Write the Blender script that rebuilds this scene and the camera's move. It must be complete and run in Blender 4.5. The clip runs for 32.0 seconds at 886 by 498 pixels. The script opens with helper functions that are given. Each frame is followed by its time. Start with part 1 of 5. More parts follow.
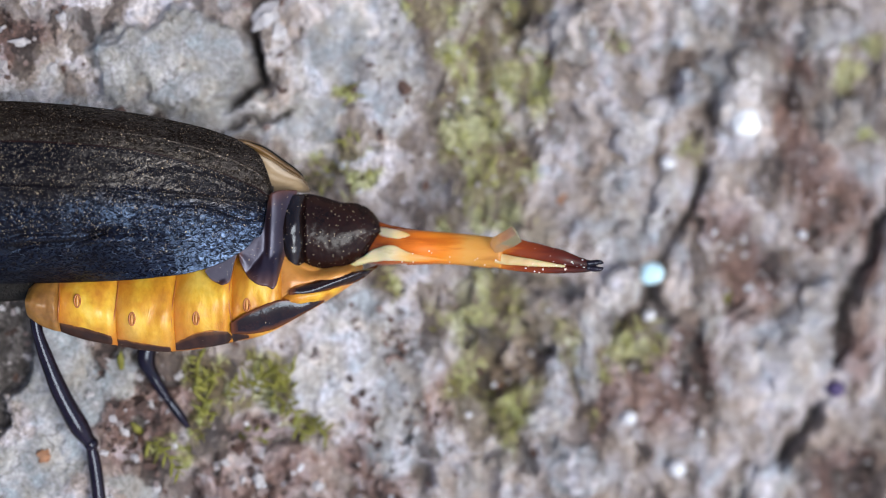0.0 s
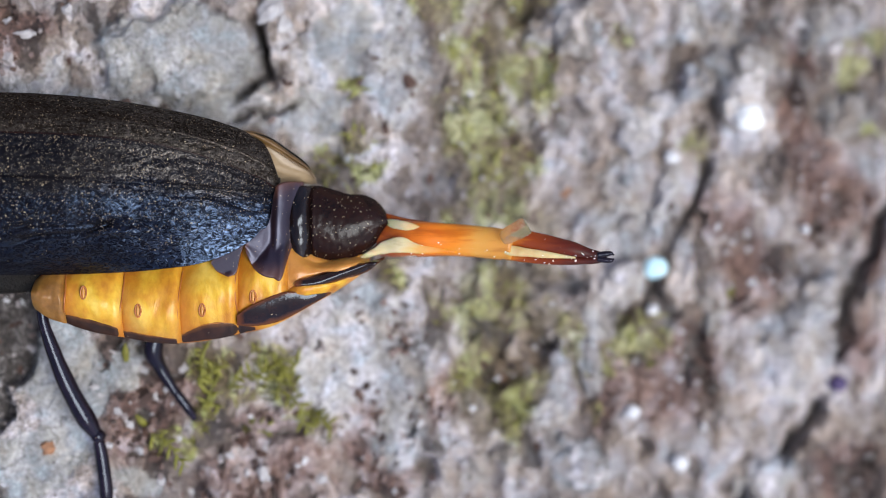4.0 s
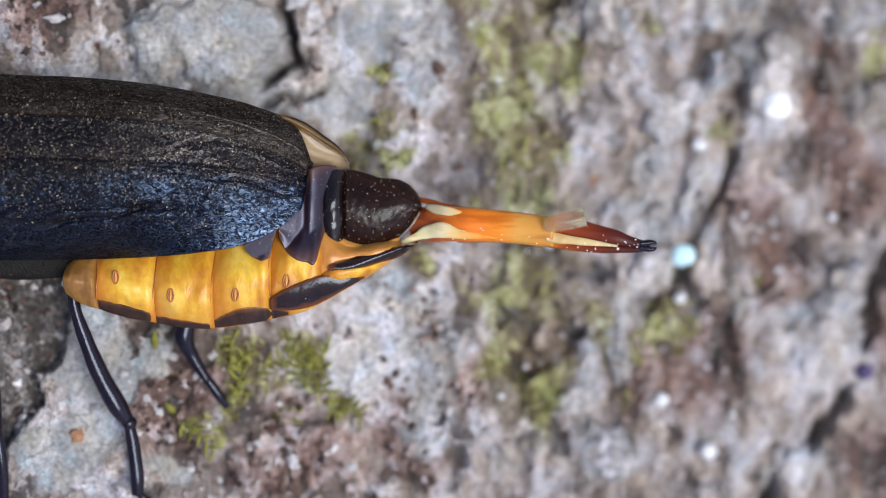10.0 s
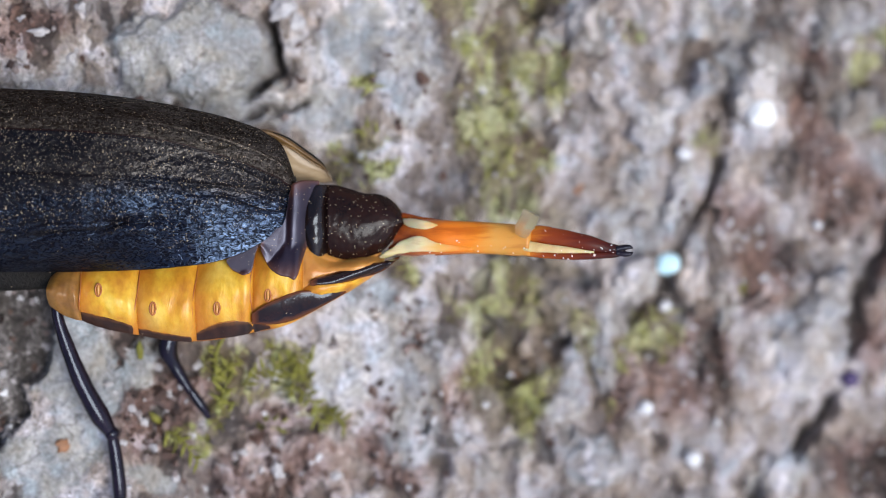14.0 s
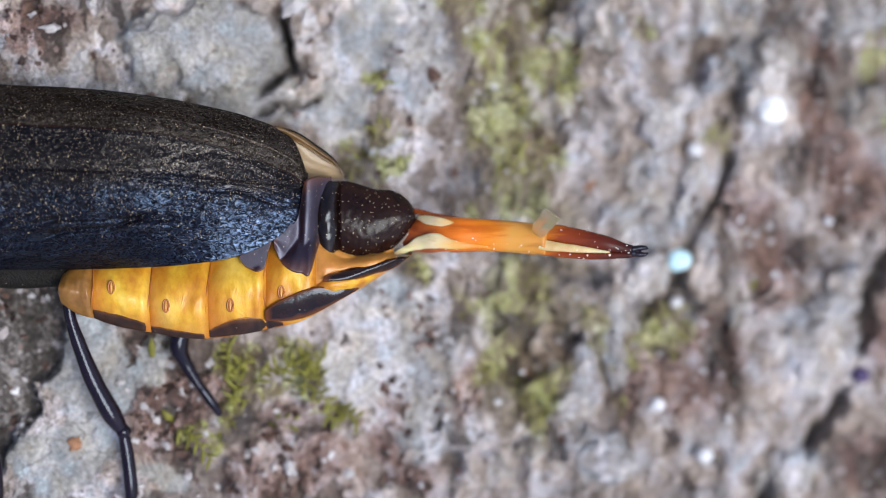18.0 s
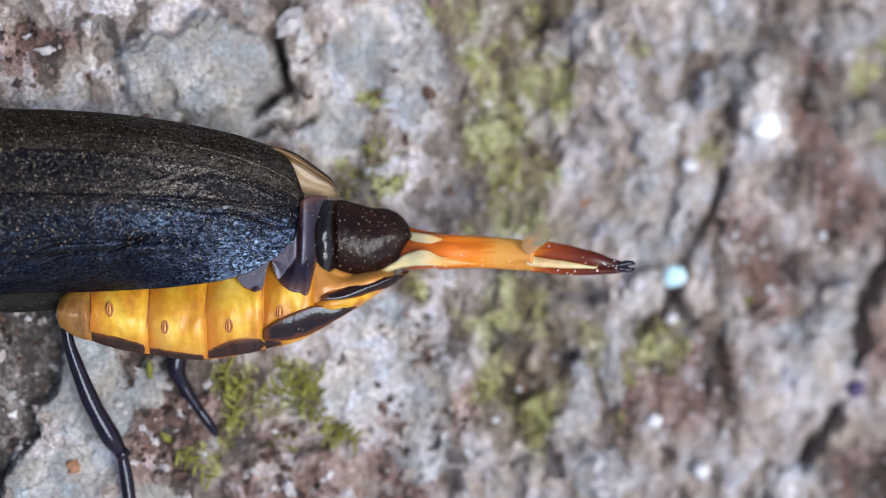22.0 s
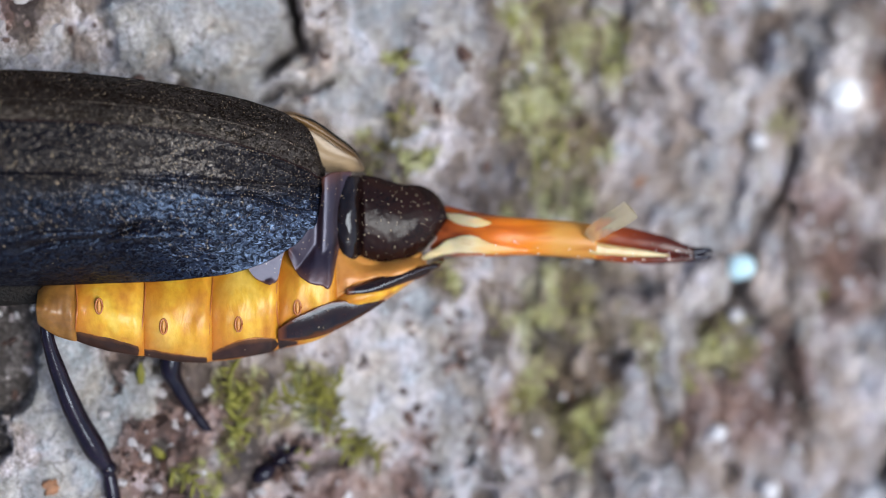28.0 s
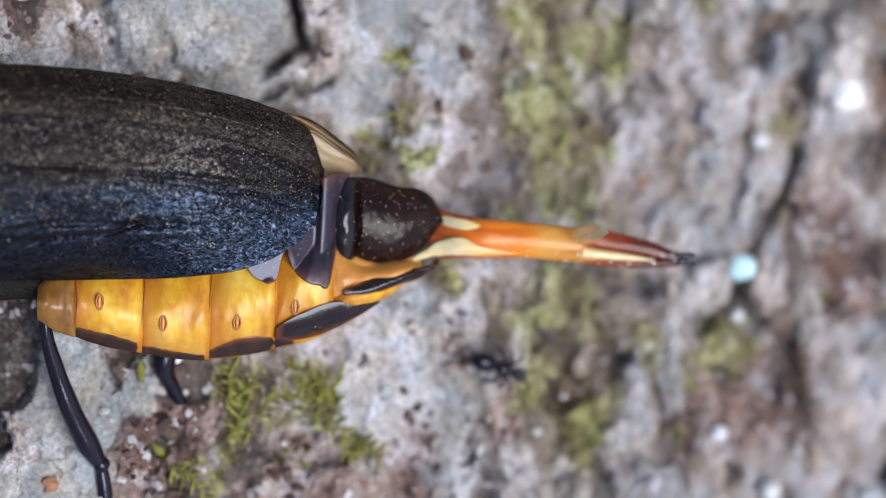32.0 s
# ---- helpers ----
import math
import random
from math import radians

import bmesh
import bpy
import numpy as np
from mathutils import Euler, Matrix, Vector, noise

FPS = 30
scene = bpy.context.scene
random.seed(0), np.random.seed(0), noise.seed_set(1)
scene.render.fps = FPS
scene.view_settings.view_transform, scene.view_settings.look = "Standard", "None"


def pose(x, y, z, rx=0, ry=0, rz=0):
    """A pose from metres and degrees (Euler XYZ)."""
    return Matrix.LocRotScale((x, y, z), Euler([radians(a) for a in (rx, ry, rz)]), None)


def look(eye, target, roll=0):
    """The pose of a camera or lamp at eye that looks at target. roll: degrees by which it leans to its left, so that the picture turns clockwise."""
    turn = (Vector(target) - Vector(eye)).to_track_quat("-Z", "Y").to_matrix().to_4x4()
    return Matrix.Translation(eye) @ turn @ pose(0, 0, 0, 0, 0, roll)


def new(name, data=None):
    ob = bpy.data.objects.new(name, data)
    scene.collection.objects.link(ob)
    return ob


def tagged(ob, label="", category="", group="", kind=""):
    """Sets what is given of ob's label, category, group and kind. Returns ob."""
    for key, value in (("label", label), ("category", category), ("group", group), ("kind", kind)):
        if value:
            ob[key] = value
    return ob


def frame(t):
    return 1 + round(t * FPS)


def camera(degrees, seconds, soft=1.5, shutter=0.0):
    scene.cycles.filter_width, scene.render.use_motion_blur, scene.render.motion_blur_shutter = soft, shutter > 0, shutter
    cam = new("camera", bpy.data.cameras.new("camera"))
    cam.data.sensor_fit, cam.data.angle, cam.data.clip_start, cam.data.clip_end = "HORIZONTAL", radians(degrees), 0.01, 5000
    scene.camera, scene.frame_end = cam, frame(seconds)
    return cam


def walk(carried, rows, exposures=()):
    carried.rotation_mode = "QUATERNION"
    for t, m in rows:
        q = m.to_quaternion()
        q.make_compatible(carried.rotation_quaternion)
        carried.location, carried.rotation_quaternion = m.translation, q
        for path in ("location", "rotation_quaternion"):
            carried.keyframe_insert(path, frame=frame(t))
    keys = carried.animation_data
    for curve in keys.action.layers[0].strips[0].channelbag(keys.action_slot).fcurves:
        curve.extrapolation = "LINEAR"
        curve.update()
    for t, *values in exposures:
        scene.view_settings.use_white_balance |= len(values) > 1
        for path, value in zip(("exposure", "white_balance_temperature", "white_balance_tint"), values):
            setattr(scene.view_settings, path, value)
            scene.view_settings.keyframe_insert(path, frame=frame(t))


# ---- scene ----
MM = 0.001
cam = camera(20.0, 32.0, soft=0.9)
cam.data.dof.use_dof, cam.data.dof.aperture_fstop = True, 33.0
walk(cam, [
    (0.0, pose(0.003384, 0.000773, 0.074520, -0.559, 2.381, 0.122)),
    (0.5, pose(0.002932, 0.000867, 0.074437, -0.684, 2.141, 0.167)),
    (1.0, pose(0.003003, 0.000515, 0.074501, -0.455, 2.035, 0.171)),
    (1.5, pose(0.002701, 0.000456, 0.074611, -0.424, 1.917, 0.130)),
    (2.0, pose(0.002674, 0.000712, 0.074425, -0.607, 1.957, 0.249)),
    (2.5, pose(0.002655, -0.000065, 0.074607, -0.072, 2.047, 0.203)),
    (3.0, pose(0.002264, -0.000235, 0.074499, -0.038, 1.791, 0.157)),
    (3.5, pose(0.002611, 0.000315, 0.074627, -0.392, 1.939, 0.272)),
    (5.5, pose(0.002735, 0.000169, 0.074566, -0.147, 2.000, 0.245)),
    (6.0, pose(0.002491, 0.000006, 0.074595, 0.012, 1.736, 0.223)),
    (6.5, pose(0.001997, -0.000270, 0.074675, 0.292, 1.483, 0.176)),
    (7.0, pose(0.001548, 0.000139, 0.074594, -0.040, 1.308, 0.329)),
    (7.5, pose(0.001380, -0.000243, 0.074610, 0.259, 1.240, 0.261)),
    (8.0, pose(0.000909, -0.000925, 0.074592, 0.615, 0.933, 0.265)),
    (8.5, pose(0.001276, -0.000687, 0.074689, 0.393, 1.159, 0.207)),
    (9.0, pose(0.001089, -0.000925, 0.074709, 0.508, 1.017, 0.116)),
    (9.5, pose(0.000752, -0.000981, 0.074537, 0.410, 0.886, 0.208)),
    (10.0, pose(0.000124, -0.001175, 0.074367, 0.392, 0.790, 0.175)),
    (10.5, pose(0.000573, 0.000243, 0.074514, -0.620, 1.150, 0.168)),
    (11.0, pose(0.001820, 0.001014, 0.074557, -1.100, 1.874, 0.278)),
    (11.5, pose(0.002004, 0.001086, 0.074675, -1.104, 1.886, 0.202)),
    (12.0, pose(0.002125, 0.000434, 0.074812, -0.687, 2.021, 0.113)),
    (12.5, pose(0.002020, 0.001019, 0.074685, -1.030, 1.951, 0.152)),
    (13.0, pose(0.002119, 0.000141, 0.074690, -0.273, 2.029, 0.062)),
    (13.5, pose(0.001743, 0.000515, 0.074636, -0.566, 1.655, 0.066)),
    (14.0, pose(0.002019, 0.000369, 0.074701, -0.496, 1.796, 0.126)),
    (14.5, pose(0.001493, 0.000082, 0.074622, -0.315, 1.405, 0.112)),
    (15.0, pose(0.001645, -0.000330, 0.074684, -0.142, 1.686, 0.033)),
    (15.5, pose(0.000972, -0.000131, 0.074601, -0.314, 1.388, 0.095)),
    (17.5, pose(0.000715, -0.000084, 0.074646, -0.212, 1.067, -0.015)),
    (18.0, pose(0.000649, 0.000063, 0.074547, -0.355, 1.079, -0.011)),
    (18.5, pose(0.000359, -0.000301, 0.074601, -0.045, 1.158, -0.146)),
    (19.0, pose(-0.000365, 0.000132, 0.074478, -0.384, 0.745, -0.274)),
    (19.5, pose(-0.000193, -0.000016, 0.074612, -0.324, 0.793, -0.253)),
    (20.0, pose(-0.000172, -0.000217, 0.074698, -0.215, 0.729, -0.351)),
    (20.5, pose(0.000079, -0.000073, 0.074750, -0.334, 0.830, -0.310)),
    (21.0, pose(0.000588, -0.001876, 0.074749, 0.601, 1.197, -0.147)),
    (21.5, pose(-0.001043, -0.000073, 0.074245, -0.358, 0.094, -0.197)),
    (22.0, pose(-0.000461, 0.000458, 0.074565, -0.222, 0.191, -0.531)),
    (22.5, pose(-0.001726, -0.000024, 0.065145, 0.284, -1.000, -0.654)),
    (23.0, pose(-0.001931, -0.000171, 0.064488, 0.409, -1.195, -0.399)),
    (23.5, pose(-0.002676, -0.000494, 0.064048, 0.440, -1.446, -0.226)),
    (24.0, pose(-0.003007, -0.000927, 0.063934, 0.711, -1.490, -0.328)),
    (24.5, pose(-0.002515, -0.000606, 0.064109, 0.366, -1.074, -0.209)),
    (25.0, pose(-0.002204, -0.000730, 0.064293, 0.489, -0.791, -0.382)),
    (25.5, pose(-0.002143, -0.000336, 0.064309, 0.127, -0.736, -0.234)),
    (27.5, pose(-0.004240, -0.000221, 0.063550, -0.403, -2.138, -0.051)),
    (28.0, pose(-0.004110, 0.000455, 0.063641, -0.573, -2.003, -0.216)),
    (28.5, pose(-0.003780, 0.000344, 0.063706, -0.407, -1.616, -0.165)),
    (29.0, pose(-0.003927, 0.000024, 0.063586, -0.181, -1.699, 0.032)),
    (29.5, pose(-0.003523, 0.000037, 0.063705, -0.229, -1.424, -0.010)),
    (30.0, pose(-0.004059, 0.000046, 0.063568, -0.276, -1.937, -0.004)),
    (30.5, pose(-0.004055, 0.000152, 0.063655, -0.367, -1.938, -0.012)),
    (31.0, pose(-0.004022, 0.000239, 0.063648, -0.418, -1.927, 0.011)),
    (31.5, pose(-0.003876, 0.000236, 0.063645, -0.425, -1.775, 0.050)),
    (32.0, pose(-0.003984, 0.000009, 0.063607, -0.234, -1.875, -0.014)),
], exposures=[(0.0, 1.12), (21.5, 1.13), (23.0, 1.08), (32.0, 1.06)])

# ---- light ----
world = bpy.data.worlds.new("sky")
scene.world = world
world.use_nodes = True
wn = world.node_tree
sky = wn.nodes.new("ShaderNodeTexSky")
sky.sky_type, sky.sun_disc = "NISHITA", False
sky.sun_elevation, sky.sun_rotation = radians(58), radians(120)
sky.air_density, sky.dust_density, sky.ozone_density = 0.85, 1.8, 0.9
wn.links.new(sky.outputs[0], wn.nodes["Background"].inputs[0])
wn.nodes["Background"].inputs[1].default_value = 0.09
sun = new("sun", bpy.data.lights.new("sun", "SUN"))
sun.data.energy, sun.data.angle, sun.data.color = 1.5, radians(34), (0.955, 0.985, 1.0)
sun.matrix_world = look((0.45, -0.2, 0.87), (0, 0, 0))


# ---- materials ----
def nodes_of(name):
    m = bpy.data.materials.new(name)
    m.use_nodes = True
    nt = m.node_tree
    return m, nt, nt.nodes["Principled BSDF"]


def put(nt, kind, **values):
    n = nt.nodes.new(kind)
    for k, v in values.items():
        n.inputs[k.replace("_", " ")].default_value = v
    return n


def ramp(nt, fac, stops):
    n = nt.nodes.new("ShaderNodeValToRGB")
    e = n.color_ramp.elements
    while len(e) < len(stops):
        e.new(0.5)
    for el, (p, c) in zip(e, stops):
        el.position, el.color = p, (*c, 1) if len(c) == 3 else c
    nt.links.new(fac, n.inputs[0])
    return n.outputs[0]


def mixc(nt, fac, a, b, mode="MIX"):
    n = nt.nodes.new("ShaderNodeMix")
    n.data_type, n.blend_type = "RGBA", mode
    for socket, v in ((n.inputs[0], fac), (n.inputs[6], a), (n.inputs[7], b)):
        if isinstance(v, (int, float)):
            socket.default_value = v
        elif isinstance(v, tuple):
            socket.default_value = (*v, 1)
        else:
            nt.links.new(v, socket)
    return n.outputs[2]


def place(nt, stretch=(1, 1, 1)):
    """Coordinates in millimetres of the thing's own space."""
    t = nt.nodes.new("ShaderNodeTexCoord")
    m = nt.nodes.new("ShaderNodeMapping")
    m.inputs["Scale"].default_value = [1000 * s for s in stretch]
    nt.links.new(t.outputs["Object"], m.inputs[0])
    return m.outputs[0]


def grain(nt, where, per_mm, detail=4, rough=0.6, warp=0.0):
    n = put(nt, "ShaderNodeTexNoise", Scale=per_mm, Detail=detail, Roughness=rough, Distortion=warp)
    nt.links.new(where, n.inputs["Vector"])
    return n.outputs[0]


def bump(nt, bsdf, height, strength, mm):
    b = put(nt, "ShaderNodeBump", Strength=strength, Distance=mm * MM)
    nt.links.new(height, b.inputs["Height"])
    nt.links.new(b.outputs[0], bsdf.inputs["Normal"])


def fleck(nt, per_mm, size, keep):
    """1 on uneven flecks of many sizes, strewn at random."""
    w = place(nt)
    n = put(nt, "ShaderNodeTexNoise", Scale=per_mm * 1.5, Detail=2.0)
    nt.links.new(w, n.inputs["Vector"])
    bent = nt.nodes.new("ShaderNodeVectorMath")
    bent.operation, bent.inputs[1].default_value = "MULTIPLY_ADD", (0.5 / per_mm,) * 3
    nt.links.new(n.outputs["Color"], bent.inputs[0])
    nt.links.new(w, bent.inputs[2])
    v = put(nt, "ShaderNodeTexVoronoi", Scale=per_mm)
    nt.links.new(bent.outputs[0], v.inputs["Vector"])
    sep = nt.nodes.new("ShaderNodeSeparateColor")
    nt.links.new(v.outputs["Color"], sep.inputs[0])

    def calc(op, a, b):
        m = nt.nodes.new("ShaderNodeMath")
        m.operation = op
        for i, value in enumerate((a, b)):
            if isinstance(value, float):
                m.inputs[i].default_value = value
            else:
                nt.links.new(value, m.inputs[i])
        return m.outputs[0]

    near = calc("LESS_THAN", v.outputs["Distance"], calc("MULTIPLY", sep.outputs[1], size))
    return calc("MULTIPLY", near, calc("LESS_THAN", sep.outputs[0], keep))


def plain(name, dark, light, rough, per_mm, relief=0.2, depth=0.02, stretch=(1, 1, 1), sub=0.0, specks=None, coat=0.0, through_light=0.0, gloss=0.5, tint=(1, 1, 1), rim=None, rim_along="across"):
    m, nt, b = nodes_of(name)
    w = place(nt, stretch)
    g = grain(nt, w, per_mm)
    fine = grain(nt, w, per_mm * 5, 3)
    col = ramp(nt, g, [(0.3, dark), (0.7, light)])
    col = mixc(nt, 0.25, col, ramp(nt, fine, [(0.3, dark), (0.7, light)]))
    if specks:
        col = mixc(nt, fleck(nt, *specks), col, (0.3, 0.23, 0.15))
    if rim:
        a = nt.nodes.new("ShaderNodeAttribute")
        a.attribute_name = rim_along
        wob = nt.nodes.new("ShaderNodeMath")
        wob.operation, wob.inputs[1].default_value = "MULTIPLY_ADD", 0.8 if rim_along == "across" else 0.4
        nt.links.new(g, wob.inputs[0])
        nt.links.new(a.outputs["Fac"], wob.inputs[2])
        col = mixc(nt, ramp(nt, wob.outputs[0], [(0.55, (1, 1, 1)), (1.35, (0, 0, 0))] if rim_along == "across" else [(0.75, (0, 0, 0)), (1.0, (0.3, 0.3, 0.3)), (1.3, (1, 1, 1))]), col, rim)
    nt.links.new(col, b.inputs["Base Color"])
    b.inputs["Roughness"].default_value = rough
    b.inputs["Specular IOR Level"].default_value = gloss
    # bluish cuticle tints put the sky's colour into the gloss
    b.inputs["Specular Tint"].default_value = (*tint, 1)
    b.inputs["Coat Weight"].default_value = coat
    b.inputs["Coat Roughness"].default_value = 0.12
    b.inputs["Transmission Weight"].default_value = through_light
    if sub:
        b.inputs["Subsurface Weight"].default_value = sub
        b.inputs["Subsurface Radius"].default_value = (0.5, 0.25, 0.1)
        b.inputs["Subsurface Scale"].default_value = 0.5 * MM
    bump(nt, b, fine, relief, depth)
    return m


def banded(name, stops, length, rough, relief=0.15, specks=None, sub=0.2):
    """Cuticle whose colour runs along the tube: stops of (mm from its root, colour)."""
    m, nt, b = nodes_of(name)
    w = place(nt, (0.25, 1.6, 1.0))
    streaks = grain(nt, w, 2.2, 4)
    t = nt.nodes.new("ShaderNodeTexCoord")
    sep = nt.nodes.new("ShaderNodeSeparateXYZ")
    nt.links.new(t.outputs["Object"], sep.inputs[0])
    wob = nt.nodes.new("ShaderNodeMath")
    wob.operation, wob.inputs[1].default_value = "MULTIPLY_ADD", 1000.0 / length
    nt.links.new(sep.outputs[0], wob.inputs[0])
    off = nt.nodes.new("ShaderNodeMath")
    off.operation, off.inputs[1].default_value, off.inputs[2].default_value = "MULTIPLY_ADD", 0.3, -0.15
    nt.links.new(streaks, off.inputs[0])
    nt.links.new(off.outputs[0], wob.inputs[2])
    col = ramp(nt, wob.outputs[0], [(p / length, c) for p, c in stops])
    shade = ramp(nt, streaks, [(0.36, (0.4, 0.2, 0.12)), (0.5, (1, 1, 1)), (0.7, (1.12, 1.25, 1.5))])
    col = mixc(nt, 0.4, col, shade, "MULTIPLY")
    if specks:
        col = mixc(nt, fleck(nt, *specks), col, (0.75, 0.6, 0.5))
    nt.links.new(col, b.inputs["Base Color"])
    b.inputs["Roughness"].default_value = rough
    b.inputs["Specular IOR Level"].default_value = 0.28
    b.inputs["Coat Weight"].default_value = 0.1
    b.inputs["Coat Roughness"].default_value = 0.1
    b.inputs["Subsurface Weight"].default_value = sub
    b.inputs["Subsurface Radius"].default_value = (0.5, 0.2, 0.06)
    b.inputs["Subsurface Scale"].default_value = 0.4 * MM
    bump(nt, b, streaks, relief, 0.05)
    return m


def skin_material():
    """Waxy yellow skin, amber towards the ends and the lower edge of each segment."""
    m, nt, b = nodes_of("yellow_skin")
    w = place(nt, (1, 0.6, 1))
    g, fine = grain(nt, w, 1.0, 4, 0.55, 0.2), grain(nt, w, 6.0, 4)
    t = nt.nodes.new("ShaderNodeTexCoord")
    sep = nt.nodes.new("ShaderNodeSeparateXYZ")
    nt.links.new(t.outputs["Generated"], sep.inputs[0])
    col = ramp(nt, g, [(0.32, (0.37, 0.12, 0.012)), (0.45, (0.57, 0.26, 0.022)), (0.55, (0.68, 0.39, 0.035)), (0.68, (0.76, 0.52, 0.1))])
    # amber pigment, deepened at the front end to paint the fold's shade
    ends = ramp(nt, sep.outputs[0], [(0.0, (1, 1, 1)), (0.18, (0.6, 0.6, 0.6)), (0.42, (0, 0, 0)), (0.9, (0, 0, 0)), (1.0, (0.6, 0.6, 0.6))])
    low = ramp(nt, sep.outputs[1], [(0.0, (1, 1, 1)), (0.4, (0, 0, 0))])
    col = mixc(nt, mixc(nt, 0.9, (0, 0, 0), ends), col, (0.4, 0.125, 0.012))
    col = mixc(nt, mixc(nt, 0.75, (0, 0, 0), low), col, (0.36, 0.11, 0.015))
    col = mixc(nt, 0.25, col, ramp(nt, fine, [(0.32, (0.6, 0.5, 0.4)), (0.55, (1.05, 1.05, 1.05))]), "MULTIPLY")
    nt.links.new(col, b.inputs["Base Color"])
    b.inputs["Roughness"].default_value = 0.32
    b.inputs["Specular IOR Level"].default_value = 0.35
    b.inputs["Subsurface Weight"].default_value = 0.2
    b.inputs["Subsurface Radius"].default_value = (0.5, 0.25, 0.1)
    b.inputs["Subsurface Scale"].default_value = 0.4 * MM
    wrinkles = grain(nt, place(nt, (1.6, 0.7, 1)), 2.2, 4, 0.6, 2.0)
    height = nt.nodes.new("ShaderNodeMath")
    height.operation, height.inputs[1].default_value = "MULTIPLY_ADD", 0.5
    nt.links.new(fine, height.inputs[0])
    nt.links.new(wrinkles, height.inputs[2])
    bump(nt, b, height.outputs[0], 0.22, 0.06)
    return m


def wing_case_material(name, dark, light, gloss, tint, rough, bare):
    """Wrinkled cuticle with golden dust, which leaves the part below `bare` (0 at the lower edge, 1 at the upper) clean."""
    m, nt, b = nodes_of(name)
    patch = grain(nt, place(nt, (0.5, 1, 1)), 0.8, 4)
    col = ramp(nt, patch, [(0.3, dark), (0.7, light)])
    a = nt.nodes.new("ShaderNodeAttribute")
    a.attribute_name = "side"
    clumps = grain(nt, place(nt, (0.7, 1, 1)), 1.3, 4, 0.7)
    lift = nt.nodes.new("ShaderNodeMath")
    lift.operation, lift.inputs[1].default_value = "MULTIPLY_ADD", 1.3
    nt.links.new(clumps, lift.inputs[0])
    nt.links.new(a.outputs["Fac"], lift.inputs[2])
    thick = ramp(nt, lift.outputs[0], [(0.0, (0.04, 0.04, 0.04)), (min(bare + 0.42, 0.9), (0.1, 0.1, 0.1)), (min(bare + 0.7, 1.0), (1, 1, 1))])
    for per_mm, size, keep, tone in ((9.0, 0.24, 0.13, (0.36, 0.28, 0.18)), (16.0, 0.33, 0.22, (0.26, 0.2, 0.13)), (27.0, 0.42, 0.34, (0.18, 0.14, 0.1))):
        col = mixc(nt, mixc(nt, 1.0, fleck(nt, per_mm, size, keep), thick, "MULTIPLY"), col, tone)
    nt.links.new(col, b.inputs["Base Color"])
    b.inputs["Roughness"].default_value = rough
    # the sky's blue and the warm dull upper reflection are painted into the gloss
    rise = nt.nodes.new("ShaderNodeMath")
    rise.operation, rise.inputs[1].default_value = "MULTIPLY_ADD", 0.6
    nt.links.new(patch, rise.inputs[0])
    nt.links.new(a.outputs["Fac"], rise.inputs[2])
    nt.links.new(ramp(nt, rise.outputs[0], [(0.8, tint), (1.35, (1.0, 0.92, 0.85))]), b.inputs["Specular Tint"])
    shine = ramp(nt, rise.outputs[0], [(0.6, (1, 1, 1)), (1.0, (0.42, 0.42, 0.42))])
    # painted sheen: gloss fades towards the front, stays strong near the tip
    tip = nt.nodes.new("ShaderNodeAttribute")
    tip.attribute_name = "along"
    rear_sheen = nt.nodes.new("ShaderNodeMath")
    rear_sheen.operation, rear_sheen.inputs[1].default_value = "MULTIPLY_ADD", 0.3
    nt.links.new(clumps, rear_sheen.inputs[0])
    nt.links.new(tip.outputs["Fac"], rear_sheen.inputs[2])
    shine = mixc(nt, 1.0, shine, ramp(nt, rear_sheen.outputs[0], [(0.78, (0.36, 0.36, 0.36)), (1.08, (0.9, 0.9, 0.9))]), "MULTIPLY")
    ridges = grain(nt, place(nt, (0.6, 1.0, 1)), 9.5, 2, 0.55, 1.6)
    streaks = ramp(nt, grain(nt, place(nt, (0.12, 1, 1)), 1.6, 4, 0.6, 0.6), [(0.4, (0.55, 0.55, 0.55)), (0.56, (1, 1, 1))])
    polish = ramp(nt, ridges, [(0.42, (0.12 * gloss,) * 3), (0.6, (gloss,) * 3)])
    nt.links.new(mixc(nt, 1.0, mixc(nt, 1.0, polish, streaks, "MULTIPLY"), shine, "MULTIPLY"), b.inputs["Specular IOR Level"])
    b.inputs["IOR"].default_value = 1.65
    bump(nt, b, ridges, 1.0, 0.027)
    return m


